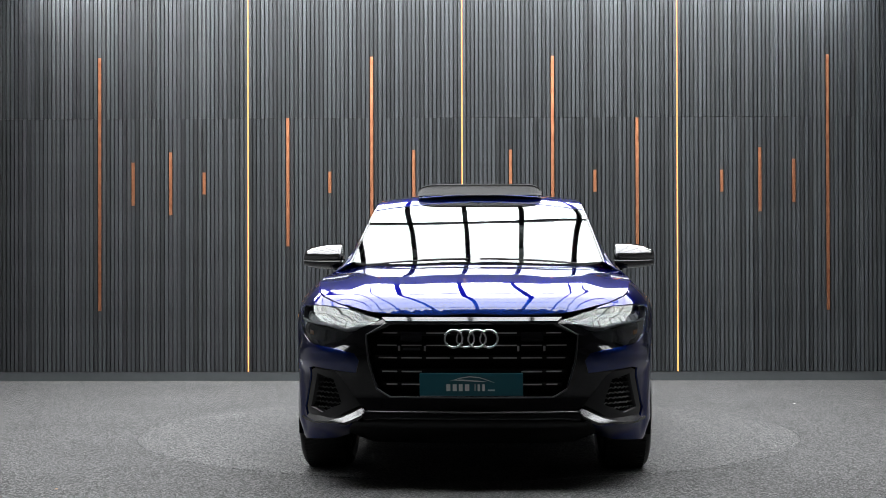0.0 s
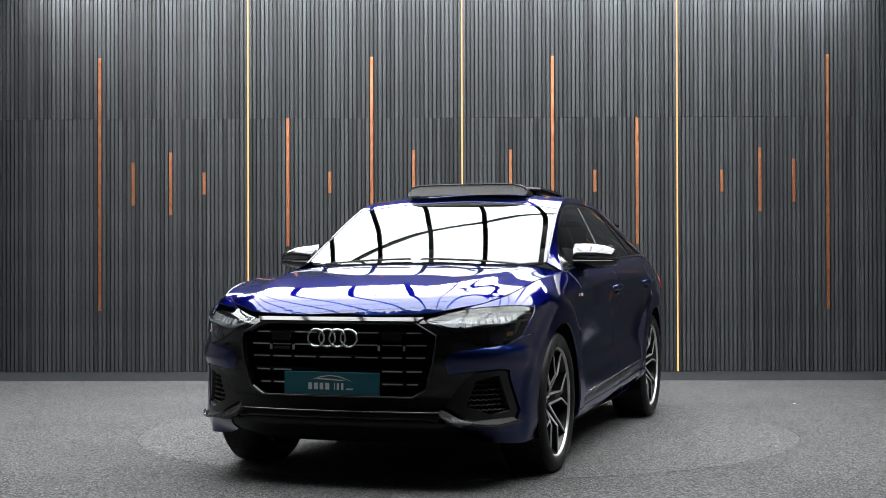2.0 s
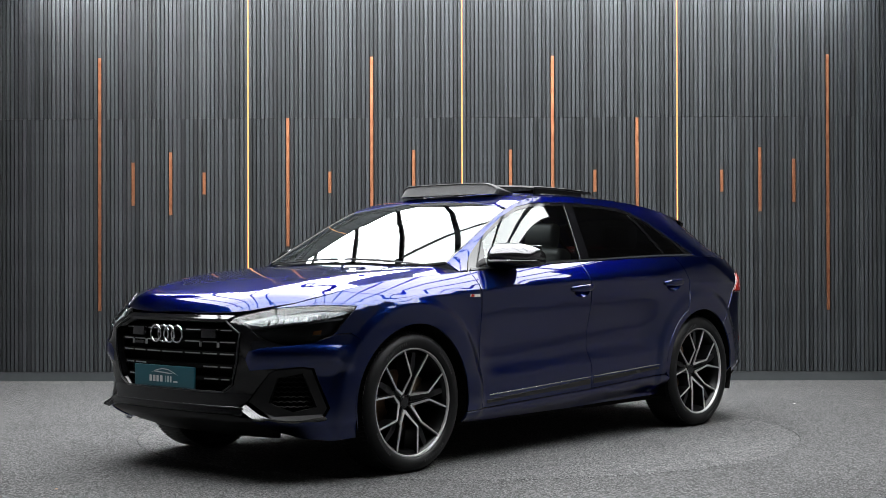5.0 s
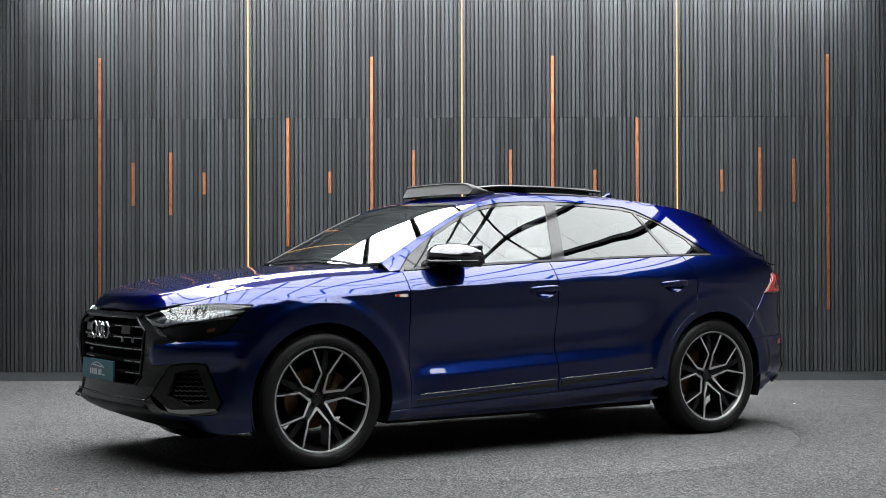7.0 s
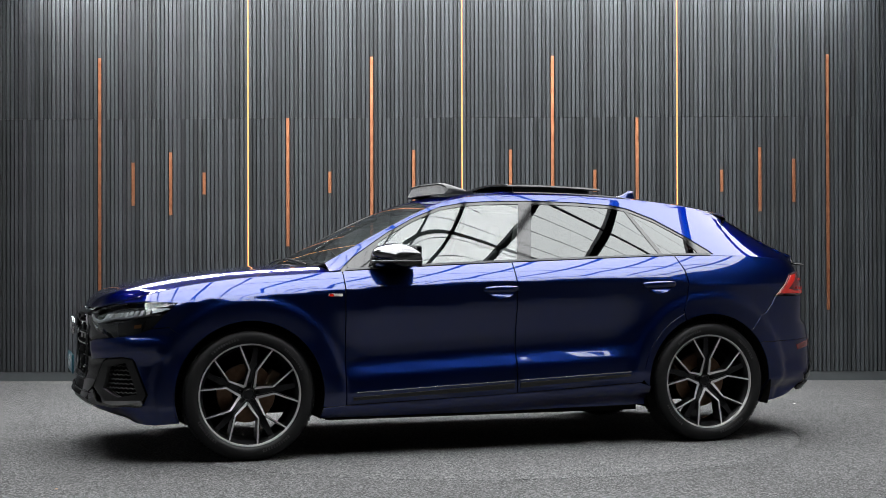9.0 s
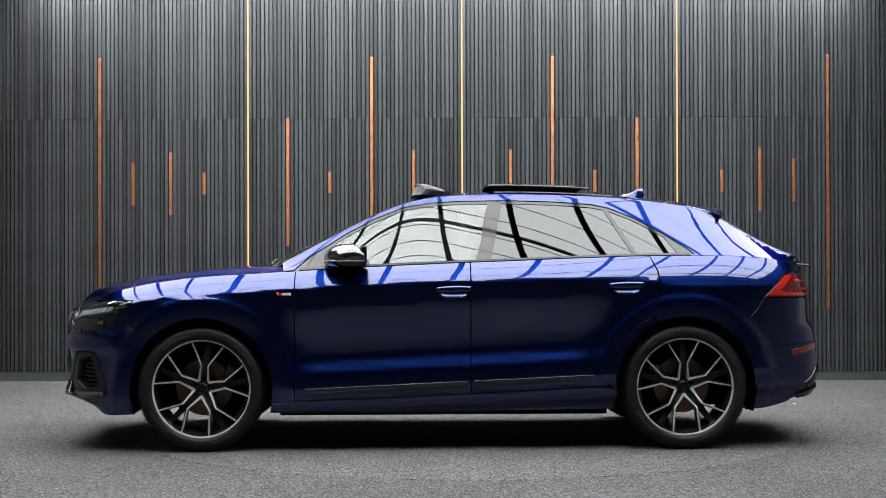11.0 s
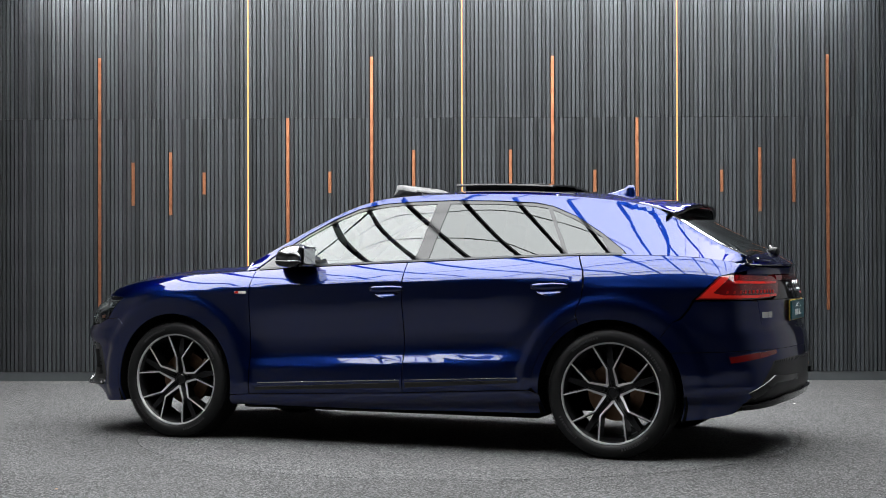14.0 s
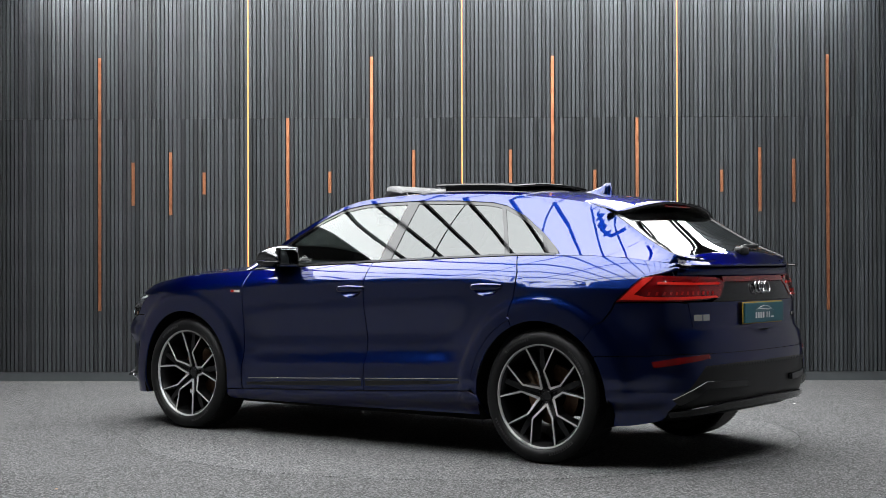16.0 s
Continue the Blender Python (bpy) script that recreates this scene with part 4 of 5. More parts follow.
sheet("nose_strip", [(shelf(front_form, 0.860, 0.888, 0.022), mirrored([(0.475, 0.884), (0.445, 0.866)]))], M["gloss"], car, lift=0.002, thick=0.02, label="gloss black strip over the grille")

mask = mirrored([(0.455, 0.880), (0.58, 0.83), (0.655, 0.772), (0.775, 0.730), (0.68, 0.718), (0.60, 0.697), (0.578, 0.66), (0.598, 0.598), (0.735, 0.61), (0.70, 0.588), (0.58, 0.437), (0.53, 0.405), (0.46, 0.385)])
grille = sheet("grille", [(front_form, mask, GRILLE)], M["gloss"], car, thick=0.05, label="black octagonal radiator grille")
sheet("grille_back", [(front_form, GRILLE)], M["dark"], grille, lift=-0.075, thick=0.0)
pts = [front_form(np.array(y), np.array(z)) + np.array([0.006, 0, 0]) for y, z in dense([(0.42, 0.866), (0.545, 0.795), (0.53, 0.66), (0.49, 0.52), (0.42, 0.479), (-0.42, 0.479), (-0.49, 0.52), (-0.53, 0.66), (-0.545, 0.795), (-0.42, 0.866)], 0.05)]
part("grille_rim", tube([tuple(p) for p in pts], 0.0045, 6, True), M["anthracite"], grille, smooth=True)
for z in (0.816, 0.744, 0.678, 0.606, 0.540):
    wide = float(np.interp(z, [0.479, 0.52, 0.66, 0.795, 0.866], [0.41, 0.47, 0.515, 0.53, 0.42])) - 0.01
    sheet("grille_bar", [(front_form, [(-wide, z - 0.010), (wide, z - 0.010), (wide, z + 0.010), (-wide, z + 0.010)])], M["dark"], grille, lift=-0.03, thick=0.04, step=0.05)
    cuts = [-wide + 0.01, -0.375, -0.245, -0.10, 0.10, 0.245, 0.375, wide - 0.01]
    for a, c in zip(cuts, cuts[1:]):
        if c - a > 0.03 and not (z > 0.7 and a == -0.10) and not (z < 0.62 and -0.26 < (a + c) / 2 < 0.26):
            sheet("bar_edge", [(front_form, [(a + 0.012, z - 0.003), (c - 0.012, z - 0.003), (c - 0.012, z + 0.0035), (a + 0.012, z + 0.0035)])], M["bar"], grille, lift=-0.027, thick=0.006, step=0.06, label="pale grey bar edge")
for y in (-0.375, -0.24, 0.24, 0.375):
    sheet("grille_tab", [(front_form, [(y - 0.005, 0.715), (y + 0.005, 0.715), (y + 0.005, 0.742), (y - 0.005, 0.742)])], M["bar"], grille, lift=-0.022, thick=0.01, step=0.03)
for y in (-0.31, 0.31):
    sheet("sensor_cover", [(front_form, [(y - 0.055, 0.765), (y + 0.055, 0.765), (y + 0.055, 0.815), (y - 0.055, 0.815)])], M["gloss"], grille, lift=-0.012, thick=0.03, step=0.05)
sheet("script_badge", [(front_form, [(-0.355, 0.718), (-0.265, 0.718), (-0.265, 0.732), (-0.355, 0.732)])], M["anthracite"], grille, lift=-0.02, thick=0.01, step=0.05, label="small dark script badge")


def emblem(x, z, r, gap, nx, tilt=0.0):
    holder = None
    for k in (-1.5, -0.5, 0.5, 1.5):
        bm = tube([(x + 0.003 * (1 if int(k * 2) % 4 == 1 else -1) * nx - tilt * r * math.sin(a), k * gap + r * math.cos(a), z + r * math.sin(a)) for a in [2 * math.pi * j / 40 for j in range(40)]], 0.145 * r, 8, True)
        part("emblem_ring", bm, M["chrome"], car, "bright metal ring", True)


emblem(2.462, 0.779, 0.0445, 0.0595, 1)


def plate(x, z, turn, edge_mat):
    """A flat teal show plate with a white swoosh and bars for its print."""
    body = part("show_plate", slab((-0.006, -0.262, -0.058, 0.006, 0.262, 0.058), 0.004, 2), M["teal"], car, "teal show plate with white print")
    body.matrix_basis = pose(x, 0, z, 0, 0, turn)
    def lay(name, outline, mt):
        bm = bmesh.new()
        vs = [bm.verts.new((0.0062, y, zz)) for y, zz in outline] + [bm.verts.new((0.0074, y, zz)) for y, zz in outline]
        n = len(outline)
        bm.faces.new(vs[n:])
        for i in range(n):
            j = (i + 1) % n
            bm.faces.new((vs[i], vs[j], vs[n + j], vs[n + i]))
        bmesh.ops.recalc_face_normals(bm, faces=bm.faces)
        part(name, bm, mt, body)
    for a, c, h in ((-0.126, -0.106, 0.034), (-0.094, -0.074, 0.034), (-0.063, -0.044, 0.034), (-0.032, -0.010, 0.034), (0.017, 0.021, 0.034), (0.032, 0.044, 0.034), (0.056, 0.068, 0.034), (0.084, 0.120, 0.008)):
        lay("print_bar", [(a, -0.032), (c, -0.032), (c, -0.032 + h), (a, -0.032 + h)], M["white"])
    arcp = [(-0.115, 0.016), (-0.06, 0.030), (-0.01, 0.038), (0.04, 0.034), (0.085, 0.020), (0.122, 0.008), (0.085, 0.0235), (0.04, 0.0385), (-0.01, 0.0425), (-0.06, 0.0345)]
    lay("print_swoosh", arcp, M["white"])
    lay("print_swoosh", [(-0.09, 0.0215), (0.05, 0.014), (0.085, 0.0185), (0.05, 0.019), (-0.06, 0.0265)], M["white"])
    if edge_mat:
        back = part("plate_backing", slab((-0.012, -0.268, -0.064, -0.0065, 0.268, 0.064), 0.002, 1), edge_mat, body, "yellow plate behind it")


plate(2.474, 0.548, 0, None)

# lower front: lip and dark intake
sheet("front_lip", [(shelf(front_form, 0.36, 0.405, 0.012), mirrored([(0.46, 0.402), (0.535, 0.402), (0.565, 0.385), (0.55, 0.362), (0.47, 0.372)]))], M["gloss"], car, lift=0.006, thick=0.03, step=0.02, label="dark metallic front lip")
sheet("front_undertray", [(front_form, mirrored([(0.47, 0.362), (0.58, 0.350), (0.64, 0.325), (0.70, 0.268), (0.66, 0.205)]))], M["satin"], car, lift=-0.008, thick=0.02)

pts = [front_form(np.array(y), np.array(0.404 + 0.0 * y)) + np.array([0.010, 0, 0]) for y in np.linspace(-0.56, 0.56, 29)]
part("lip_line", tube([tuple(p) for p in pts], 0.0045, 6), M["blade"], car, "thin polished line", True)

# windscreen, roof, rear window
def across(x_at, w):
    return [(x_at(y), y) for y in np.linspace(-w, w, 17)]


screen = [(x, float(y_rail(x)) - 0.012) for x in (1.0, 0.9, 0.8, 0.7, 0.6, 0.5, 0.4, 0.335)] + across(lambda y: 0.335 - 0.075 * (1 - (y / 0.66) ** 2) - 0.0 , 0.655)[::-1][1:-1] + [(x, -float(y_rail(x)) + 0.012) for x in (0.335, 0.4, 0.5, 0.6, 0.7, 0.8, 0.9, 1.0)] + [(1.09 + 0.03 * (1 - (y / 0.76) ** 2) - 0.09 * (abs(y) / 0.76) ** 4, y) for y in np.linspace(-0.75, 0.75, 13)]
windscreen = sheet("windscreen", [(top, screen)], M["screen"], car, lift=-0.003, thick=0.0, label="wide raked windscreen")
a_trim = [(x, float(y_rail(x)) - 0.001) for x in np.linspace(1.01, 0.32, 14)]
for sgn in (1, -1):
    sheet("screen_trim", [(top, a_trim + [(x, y - 0.010) for x, y in a_trim[::-1]])], M["gloss"], windscreen, sgn, lift=0.001, thick=0.01)
sheet("cowl", [(top, [(x - 0.003, y) for x, y in cowl if abs(y) < 0.77] + [(x - 0.045, y) for x, y in cowl[::-1] if abs(y) < 0.77])], M["satin"], car, lift=-0.012, thick=0.01)
roof = [(x, float(y_rail(x)) - 0.001) for x in np.linspace(0.335, -1.80, 27)] + [(x, -float(y_rail(x)) + 0.001) for x in np.linspace(-1.80, 0.335, 27)] + across(lambda y: 0.33 - 0.075 * (1 - (y / 0.66) ** 2), 0.65)
hatch = [(0.125, 0.41), (0.125, -0.41), (-0.33, -0.42), (-0.33, 0.42)]
roof_panel = sheet("roof", [(top, roof, hatch)], M["paint"], car, label="blue roof with an open sunroof hatch")
glass_top = [(-0.345, 0.43), (-0.345, -0.43), (-1.12, -0.43), (-1.12, 0.43)]
sheet("roof_glass", [(top, glass_top)], M["gloss"], roof_panel, lift=0.003, thick=0.006, label="dark fixed roof glass")

# raised wind deflector and the tilted sunroof pane
deflector = new("wind_deflector")
deflector.parent = car
bm = bmesh.new()
rows_ = []
for k in range(31):
    y = -0.415 * math.cos(math.pi * k / 30)
    bend = 0.035 * (1 - (y / 0.415) ** 2) - 0.03 * abs(y / 0.415) ** 8
    fall = 0.5 * abs(y / 0.415) ** 14 + 0.04 * abs(y / 0.415) ** 2
    rows_.append([bm.verts.new((x + bend * q, y, 1.612 + (z - 1.612) * (1 - fall))) for x, z, q in ((0.165, 1.612, 1), (0.132, 1.680, 1), (0.140, 1.685, 1), (0.137, 1.688, 1), (0.10, 1.689, 0.9), (0.0, 1.655, 0.6), (-0.01, 1.642, 0.6), (0.09, 1.662, 0.9), (0.13, 1.612, 0.9))])
for a, c in zip(rows_, rows_[1:]):
    for k in range(9):
        bm.faces.new((a[k], a[(k + 1) % 9], c[(k + 1) % 9], c[k]))
bm.faces.new(rows_[0])
bm.faces.new(rows_[-1][::-1])
bmesh.ops.recalc_face_normals(bm, faces=bm.faces)
part("deflector_panel", bm, M["skirt"], deflector, "black deflector with mesh skirt")
for sgn in (1, -1):
    bm = bmesh.new()
    vs = [bm.verts.new(v) for v in ((0.13, 0.41 * sgn, 1.61), (0.10, 0.41 * sgn, 1.640), (-0.06, 0.41 * sgn, 1.632), (-0.08, 0.41 * sgn, 1.61), (0.13, 0.396 * sgn, 1.61), (0.10, 0.396 * sgn, 1.640), (-0.06, 0.396 * sgn, 1.632), (-0.08, 0.396 * sgn, 1.61))]
    for q in ((0, 1, 2, 3), (7, 6, 5, 4), (0, 4, 5, 1), (1, 5, 6, 2), (2, 6, 7, 3), (3, 7, 4, 0)):
        bm.faces.new([vs[i] for i in q])
    bmesh.ops.recalc_face_normals(bm, faces=bm.faces)
    part("deflector_arm", bm, M["satin"], deflector)
pane_loop = [(-0.31, 0.40), (-0.31, -0.40), (-0.97, -0.40), (-0.97, 0.40)]
sun = sheet("sunroof_pane", [(lambda x, y: top(x, y) + np.array([0, 0, 1]) * (0.030 + 0.010 * (np.asarray(x)[..., None] + 0.6)), pane_loop)], M["gloss"], car, lift=0.018, thick=0.016, label="dark glass sunroof pane slid back and raised")
for y in (-0.36, 0.36):
    part("lift_arm", slab((-0.9, y - 0.008, 1.60, -0.36, y + 0.008, 1.672), 0.003, 1), M["satin"], sun)

# roof fin
bm = bmesh.new()
fin_prof = [(-1.22, 0.0, 0.020), (-1.28, 0.018, 0.024), (-1.33, 0.040, 0.018), (-1.365, 0.066, 0.007), (-1.40, 0.070, 0.005), (-1.41, 0.03, 0.014), (-1.415, 0.0, 0.018)]
rws = []
for x, zz, w in fin_prof:
    base = float(z_mid(x)) - 0.004
    rws.append([bm.verts.new((x, -w, base)), bm.verts.new((x, -w * 0.5, base + zz * 0.75 + 0.004)), bm.verts.new((x, 0, base + zz + 0.006)), bm.verts.new((x, w * 0.5, base + zz * 0.75 + 0.004)), bm.verts.new((x, w, base))])
for a, c in zip(rws, rws[1:]):
    for k in range(4):
        bm.faces.new((a[k], a[k + 1], c[k + 1], c[k]))
bm.faces.new(rws[0])
bm.faces.new(rws[-1])
bmesh.ops.recalc_face_normals(bm, faces=bm.faces)
part("roof_fin", bm, M["paint"], car, "blue shark-fin aerial", True)

# spoiler over the rear window
bm = bmesh.new()
rws = []
for k in range(25):
    y = -0.66 + 1.32 * k / 24
    e = abs(y) / 0.66
    xe = -1.875 + 0.10 * e ** 4
    zr_ = float(top(np.array(-1.66), np.array(min(abs(y), 0.58)))[2])
    dz = -0.012 * e ** 2 - 0.018 * e ** 6
    rws.append([bm.verts.new(v) for v in ((-1.58, y * 0.885, float(top(np.array(-1.58), np.array(abs(y) * 0.885))[2]) + 0.002), (-1.70, y * 0.905, float(top(np.array(-1.70), np.array(abs(y) * 0.88))[2]) + 0.004), (-1.80, y * 0.95, zr_ - 0.016 + dz), (xe, y, zr_ - 0.028 + dz), (xe + 0.006, y, zr_ - 0.046 + dz), (-1.80, y * 0.90, zr_ - 0.066 + dz), (-1.70, y * 0.78, zr_ - 0.075 + dz))])
for a, c in zip(rws, rws[1:]):
    for k in range(6):
        bm.faces.new((a[k], a[k + 1], c[k + 1], c[k]))
bm.faces.new(rws[0])
bm.faces.new(rws[-1])
bmesh.ops.recalc_face_normals(bm, faces=bm.faces)
me = finish(bm, "roof_spoiler", M["paint"], True)
me.materials.append(M["gloss"])
for f in me.polygons:
    if f.normal.z < -0.2 or f.normal.x < -0.8:
        f.material_index = 1
spoiler = part("roof_spoiler", me, None, car, "blue roof spoiler with black underside")
part("brake_light", slab((-1.883, -0.15, 1.497, -1.866, 0.15, 1.507), 0.003, 1), M["red_dark"], spoiler)

# tailgate
rw = [(x, float(y_rail(x)) - 0.03) for x in np.linspace(-1.80, -2.31, 10)] + [(x, -float(y_rail(x)) + 0.03) for x in np.linspace(-2.31, -1.80, 10)]
rear_glass = sheet("rear_window", [(top, rw)], M["privacy"], car, lift=-0.002, thick=0.0, label="dark tinted rear window")
for sgn in (1, -1):
    tr_ = [(x, float(y_rail(x)) - 0.002) for x in np.linspace(-1.76, -2.345, 12)]
    sheet("rear_window_trim", [(top, tr_ + [(x, y - 0.04) for x, y in tr_[::-1]])], M["gloss"], rear_glass, sgn, lift=0.004, thick=0.01)
def deck(y, v):
    """The short sheet from the rear window's foot to the tail edge, turned up at the end."""
    t = np.clip(np.asarray(v, float) / 0.10, 0, 1)[..., None]
    y = np.asarray(y, float)
    e = np.abs(y) / 0.74
    q0, q1 = top(-2.285 + 0.03 * e ** 4, y), rear_form(y, np.full(y.shape, 1.138))
    q = q0 * (1 - t) + q1 * t
    q[..., 2] += (0.010 * t * (1 - t) * 4 + 0.012 * t ** 3)[..., 0]
    q[..., 0] -= (0.022 * t ** 3)[..., 0] * (1 - e ** 6)
    return q


tailgate = sheet("tailgate", [(deck, [(-0.758, 0.0), (0.758, 0.0), (0.758, 0.10), (-0.758, 0.10)]), (rear_form, mirrored([(0.775, 1.134), (0.79, 1.092), (0.70, 1.090)])), (rear_form, mirrored([(0.735, 0.938), (0.705, 0.80), (0.5, 0.772)]))], M["paint"], car, label="blue tailgate")
sheet("tail_bar", [(rear_form, mirrored([(0.41, 1.083), (0.41, 1.052)]))], M["red_dark"], tailgate, lift=0.004, thick=0.02, label="red light bar joining the rear lights")
sheet("tail_panel", [(rear_form, mirrored([(0.395, 1.049), (0.475, 0.966), (0.55, 0.941)]))], M["gloss"], tailgate, lift=0.0, thick=0.02, label="gloss black panel between the lights")
emblem(-2.436, 1.018, 0.031, 0.0405, -1, -0.25)
plate(-2.446, 0.868, 180, M["yellow"])
for a, c in ((0.70, 0.64), (0.632, 0.58), (-0.50, -0.53), (-0.535, -0.565), (-0.575, -0.605), (-0.61, -0.63)):
    sheet("badge_bar", [(rear_form, [(a, 0.835), (c, 0.835), (c, 0.835 + (0.035 if a > 0 else 0.022)), (a, 0.835 + (0.035 if a > 0 else 0.022))])], M["chrome"], tailgate, lift=0.004, thick=0.004, step=0.03, label="small bright badge")
part("rear_wiper", tube([(-2.315, 0.0, 1.235), (-2.28, -0.05, 1.252), (-2.255, -0.16, 1.262), (-2.235, -0.36, 1.262)], 0.011, 8), M["satin"], rear_glass, smooth=True)
part("wiper_boss", slab((-2.335, -0.05, 1.205, -2.275, 0.05, 1.255), 0.02), M["satin"], rear_glass, smooth=True)

# front wipers
for y0, y1 in ((0.62, 0.02), (-0.05, -0.66)):
    pts = [top(np.array(1.105 - 0.03 * abs(y) ** 2), np.array(y)) + np.array([0, 0, 0.012]) for y in np.linspace(y0, y1, 10)]
    part("wiper", tube([tuple(p) for p in pts], 0.006, 6), M["satin"], windscreen)

# door mirrors
for sgn in (1, -1):
    mirror = new("door_mirror")
    mirror.parent = car
    tagged(mirror, "mirror with bright silver cap")
    def shell(name, zlo, zhi, mt, grow=1.0, sgn=sgn):
        bm = bmesh.new()
        rws = []
        for i in range(11):
            a = i / 10
            y = 0.865 + 0.245 * a
            w = 0.140 * (1 - 0.45 * a ** 2.2) * grow
            hgt = (1 - 0.42 * a ** 3)
            xc = 0.600 - 0.035 * a
            ring_ = []
            for j in range(17):
                t = math.pi * j / 16
                cx = -math.cos(t)
                z = zlo + (zhi - zlo) * (math.sin(t) ** 0.72) * hgt
                ring_.append(bm.verts.new((xc - w * cx * 1.05 if cx < 0 else xc - 0.105 * (1 - 0.25 * a ** 2) * cx, y * sgn, z)))
            rws.append(ring_)
        for a, c in zip(rws, rws[1:]):
            for k in range(16):
                bm.faces.new((a[k], a[k + 1], c[k + 1], c[k]))
            bm.faces.new((a[0], c[0], c[16], a[16]))
        bm.faces.new(rws[0])
        bm.faces.new(rws[-1])
        bmesh.ops.recalc_face_normals(bm, faces=bm.faces)
        part(name, bm, mt, mirror, smooth=True)
    shell("mirror_cap", 1.182, 1.284, M["cap"])
    shell("mirror_base", 1.1775, 1.122, M["gloss"], 1.03)
    part("mirror_stalk", tube([(0.62, 0.855 * sgn, 1.115), (0.60, 0.91 * sgn, 1.140), (0.59, 0.96 * sgn, 1.152)], 0.022, 10), M["gloss"], mirror, smooth=True)
    part("mirror_housing", slab((0.478, min(0.885 * sgn, 1.075 * sgn), 1.138, 0.512, max(0.885 * sgn, 1.075 * sgn), 1.268), 0.0115, 3), M["gloss"], mirror)
    part("mirror_glass", slab((0.4755, min(0.90 * sgn, 1.06 * sgn), 1.155, 0.4795, max(0.90 * sgn, 1.06 * sgn), 1.256), 0.0015, 1), M["mirror_glass"], mirror)


# ---- wheels ----
def lathe(prof, seg, mt, name):
    """A ring turned about y; prof: (radius, y)."""
    bm = bmesh.new()
    rg = [[bm.verts.new((r * math.cos(2 * math.pi * k / seg), y, r * math.sin(2 * math.pi * k / seg))) for k in range(seg)] for r, y in prof]
    for a, c in zip(rg, rg[1:]):
        for k in range(seg):
            bm.faces.new((a[k], a[(k + 1) % seg], c[(k + 1) % seg], c[k]))
    if prof[0] == prof[-1]:
        bmesh.ops.remove_doubles(bm, verts=bm.verts, dist=1e-6)
    bmesh.ops.recalc_face_normals(bm, faces=bm.faces)
    me = finish(bm, name, mt)
    me.shade_smooth()
    me.set_sharp_from_angle(angle=radians(38))
    return me


def rod(path, w, y0, y1, mt, name, taper=None):
    """A flat bar along a path in the wheel's plane; y from y0 (back) to y1 (face)."""
    bm = bmesh.new()
    rg = []
    for i, (r, a) in enumerate(path):
        p = Vector((r * math.sin(radians(a)), 0, -r * math.cos(radians(a))))
        q0 = path[max(i - 1, 0)]
        q1 = path[min(i + 1, len(path) - 1)]
        d = Vector((q1[0] * math.sin(radians(q1[1])) - q0[0] * math.sin(radians(q0[1])), 0, -q1[0] * math.cos(radians(q1[1])) + q0[0] * math.cos(radians(q0[1])))).normalized()
        n = Vector((d.z, 0, -d.x)) * (w * (taper[i] if taper else 1) / 2)
        dish = -0.075 * max(0, 1 - r / 0.15)
        yb = y0 + (dish if y0 > 0.09 else 0)
        rg.append([bm.verts.new(p + n + Vector((0, yb, 0))), bm.verts.new(p + n + Vector((0, y1 + dish, 0))), bm.verts.new(p - n + Vector((0, y1 + dish, 0))), bm.verts.new(p - n + Vector((0, yb, 0)))])
    for a, c in zip(rg, rg[1:]):
        for k in range(4):
            bm.faces.new((a[k], a[(k + 1) % 4], c[(k + 1) % 4], c[k]))
    bm.faces.new(rg[0])
    bm.faces.new(rg[-1])
    bmesh.ops.recalc_face_normals(bm, faces=bm.faces)
    return finish(bm, name, mt)


R_T = 0.390
TYRE = lathe([(0.300, 0.105), (0.304, 0.120), (0.316, 0.132), (0.336, 0.137), (0.355, 0.134), (0.372, 0.125), (0.383, 0.110), (0.388, 0.085), (0.390, 0.04), (0.3905, 0), (0.390, -0.04), (0.388, -0.085), (0.383, -0.112), (0.37, -0.13), (0.335, -0.143), (0.30, -0.13), (0.296, -0.11), (0.300, 0.105)], 72, M["rubber"], "tyre")
LIP = lathe([(0.2785, 0.098), (0.280, 0.112), (0.284, 0.119), (0.290, 0.120), (0.2905, 0.108), (0.284, 0.104), (0.2785, 0.098)], 72, M["machined"], "rim_lip")
BARREL = lathe([(0.280, 0.108), (0.262, 0.085), (0.256, 0.02), (0.252, -0.06), (0.262, -0.115), (0.27, -0.115), (0.262, -0.06), (0.266, 0.02), (0.272, 0.085), (0.280, 0.108)], 60, M["wheel_black"], "rim_barrel")
DISC = lathe([(0.085, -0.02), (0.173, -0.02), (0.175, -0.024), (0.175, -0.050), (0.173, -0.054), (0.085, -0.054), (0.085, -0.02)], 48, M["iron"], "brake_disc")
HUBF = lathe([(0.001, 0.062), (0.036, 0.062), (0.040, 0.058), (0.058, 0.056), (0.066, 0.046), (0.070, 0.030), (0.070, -0.015), (0.001, -0.015)], 40, M["wheel_black"], "hub")
CAP = lathe([(0.001, 0.070), (0.026, 0.070), (0.031, 0.066), (0.032, 0.058)], 32, M["gloss"], "hub_cap")
CAPR = lathe([(0.0295, 0.0685), (0.032, 0.0695), (0.0335, 0.066), (0.0335, 0.058)], 32, M["anthracite"], "cap_ring")
BOLT = lathe([(0.001, 0.058), (0.008, 0.058), (0.0105, 0.052), (0.0105, 0.035)], 12, M["gloss"], "wheel_bolt")
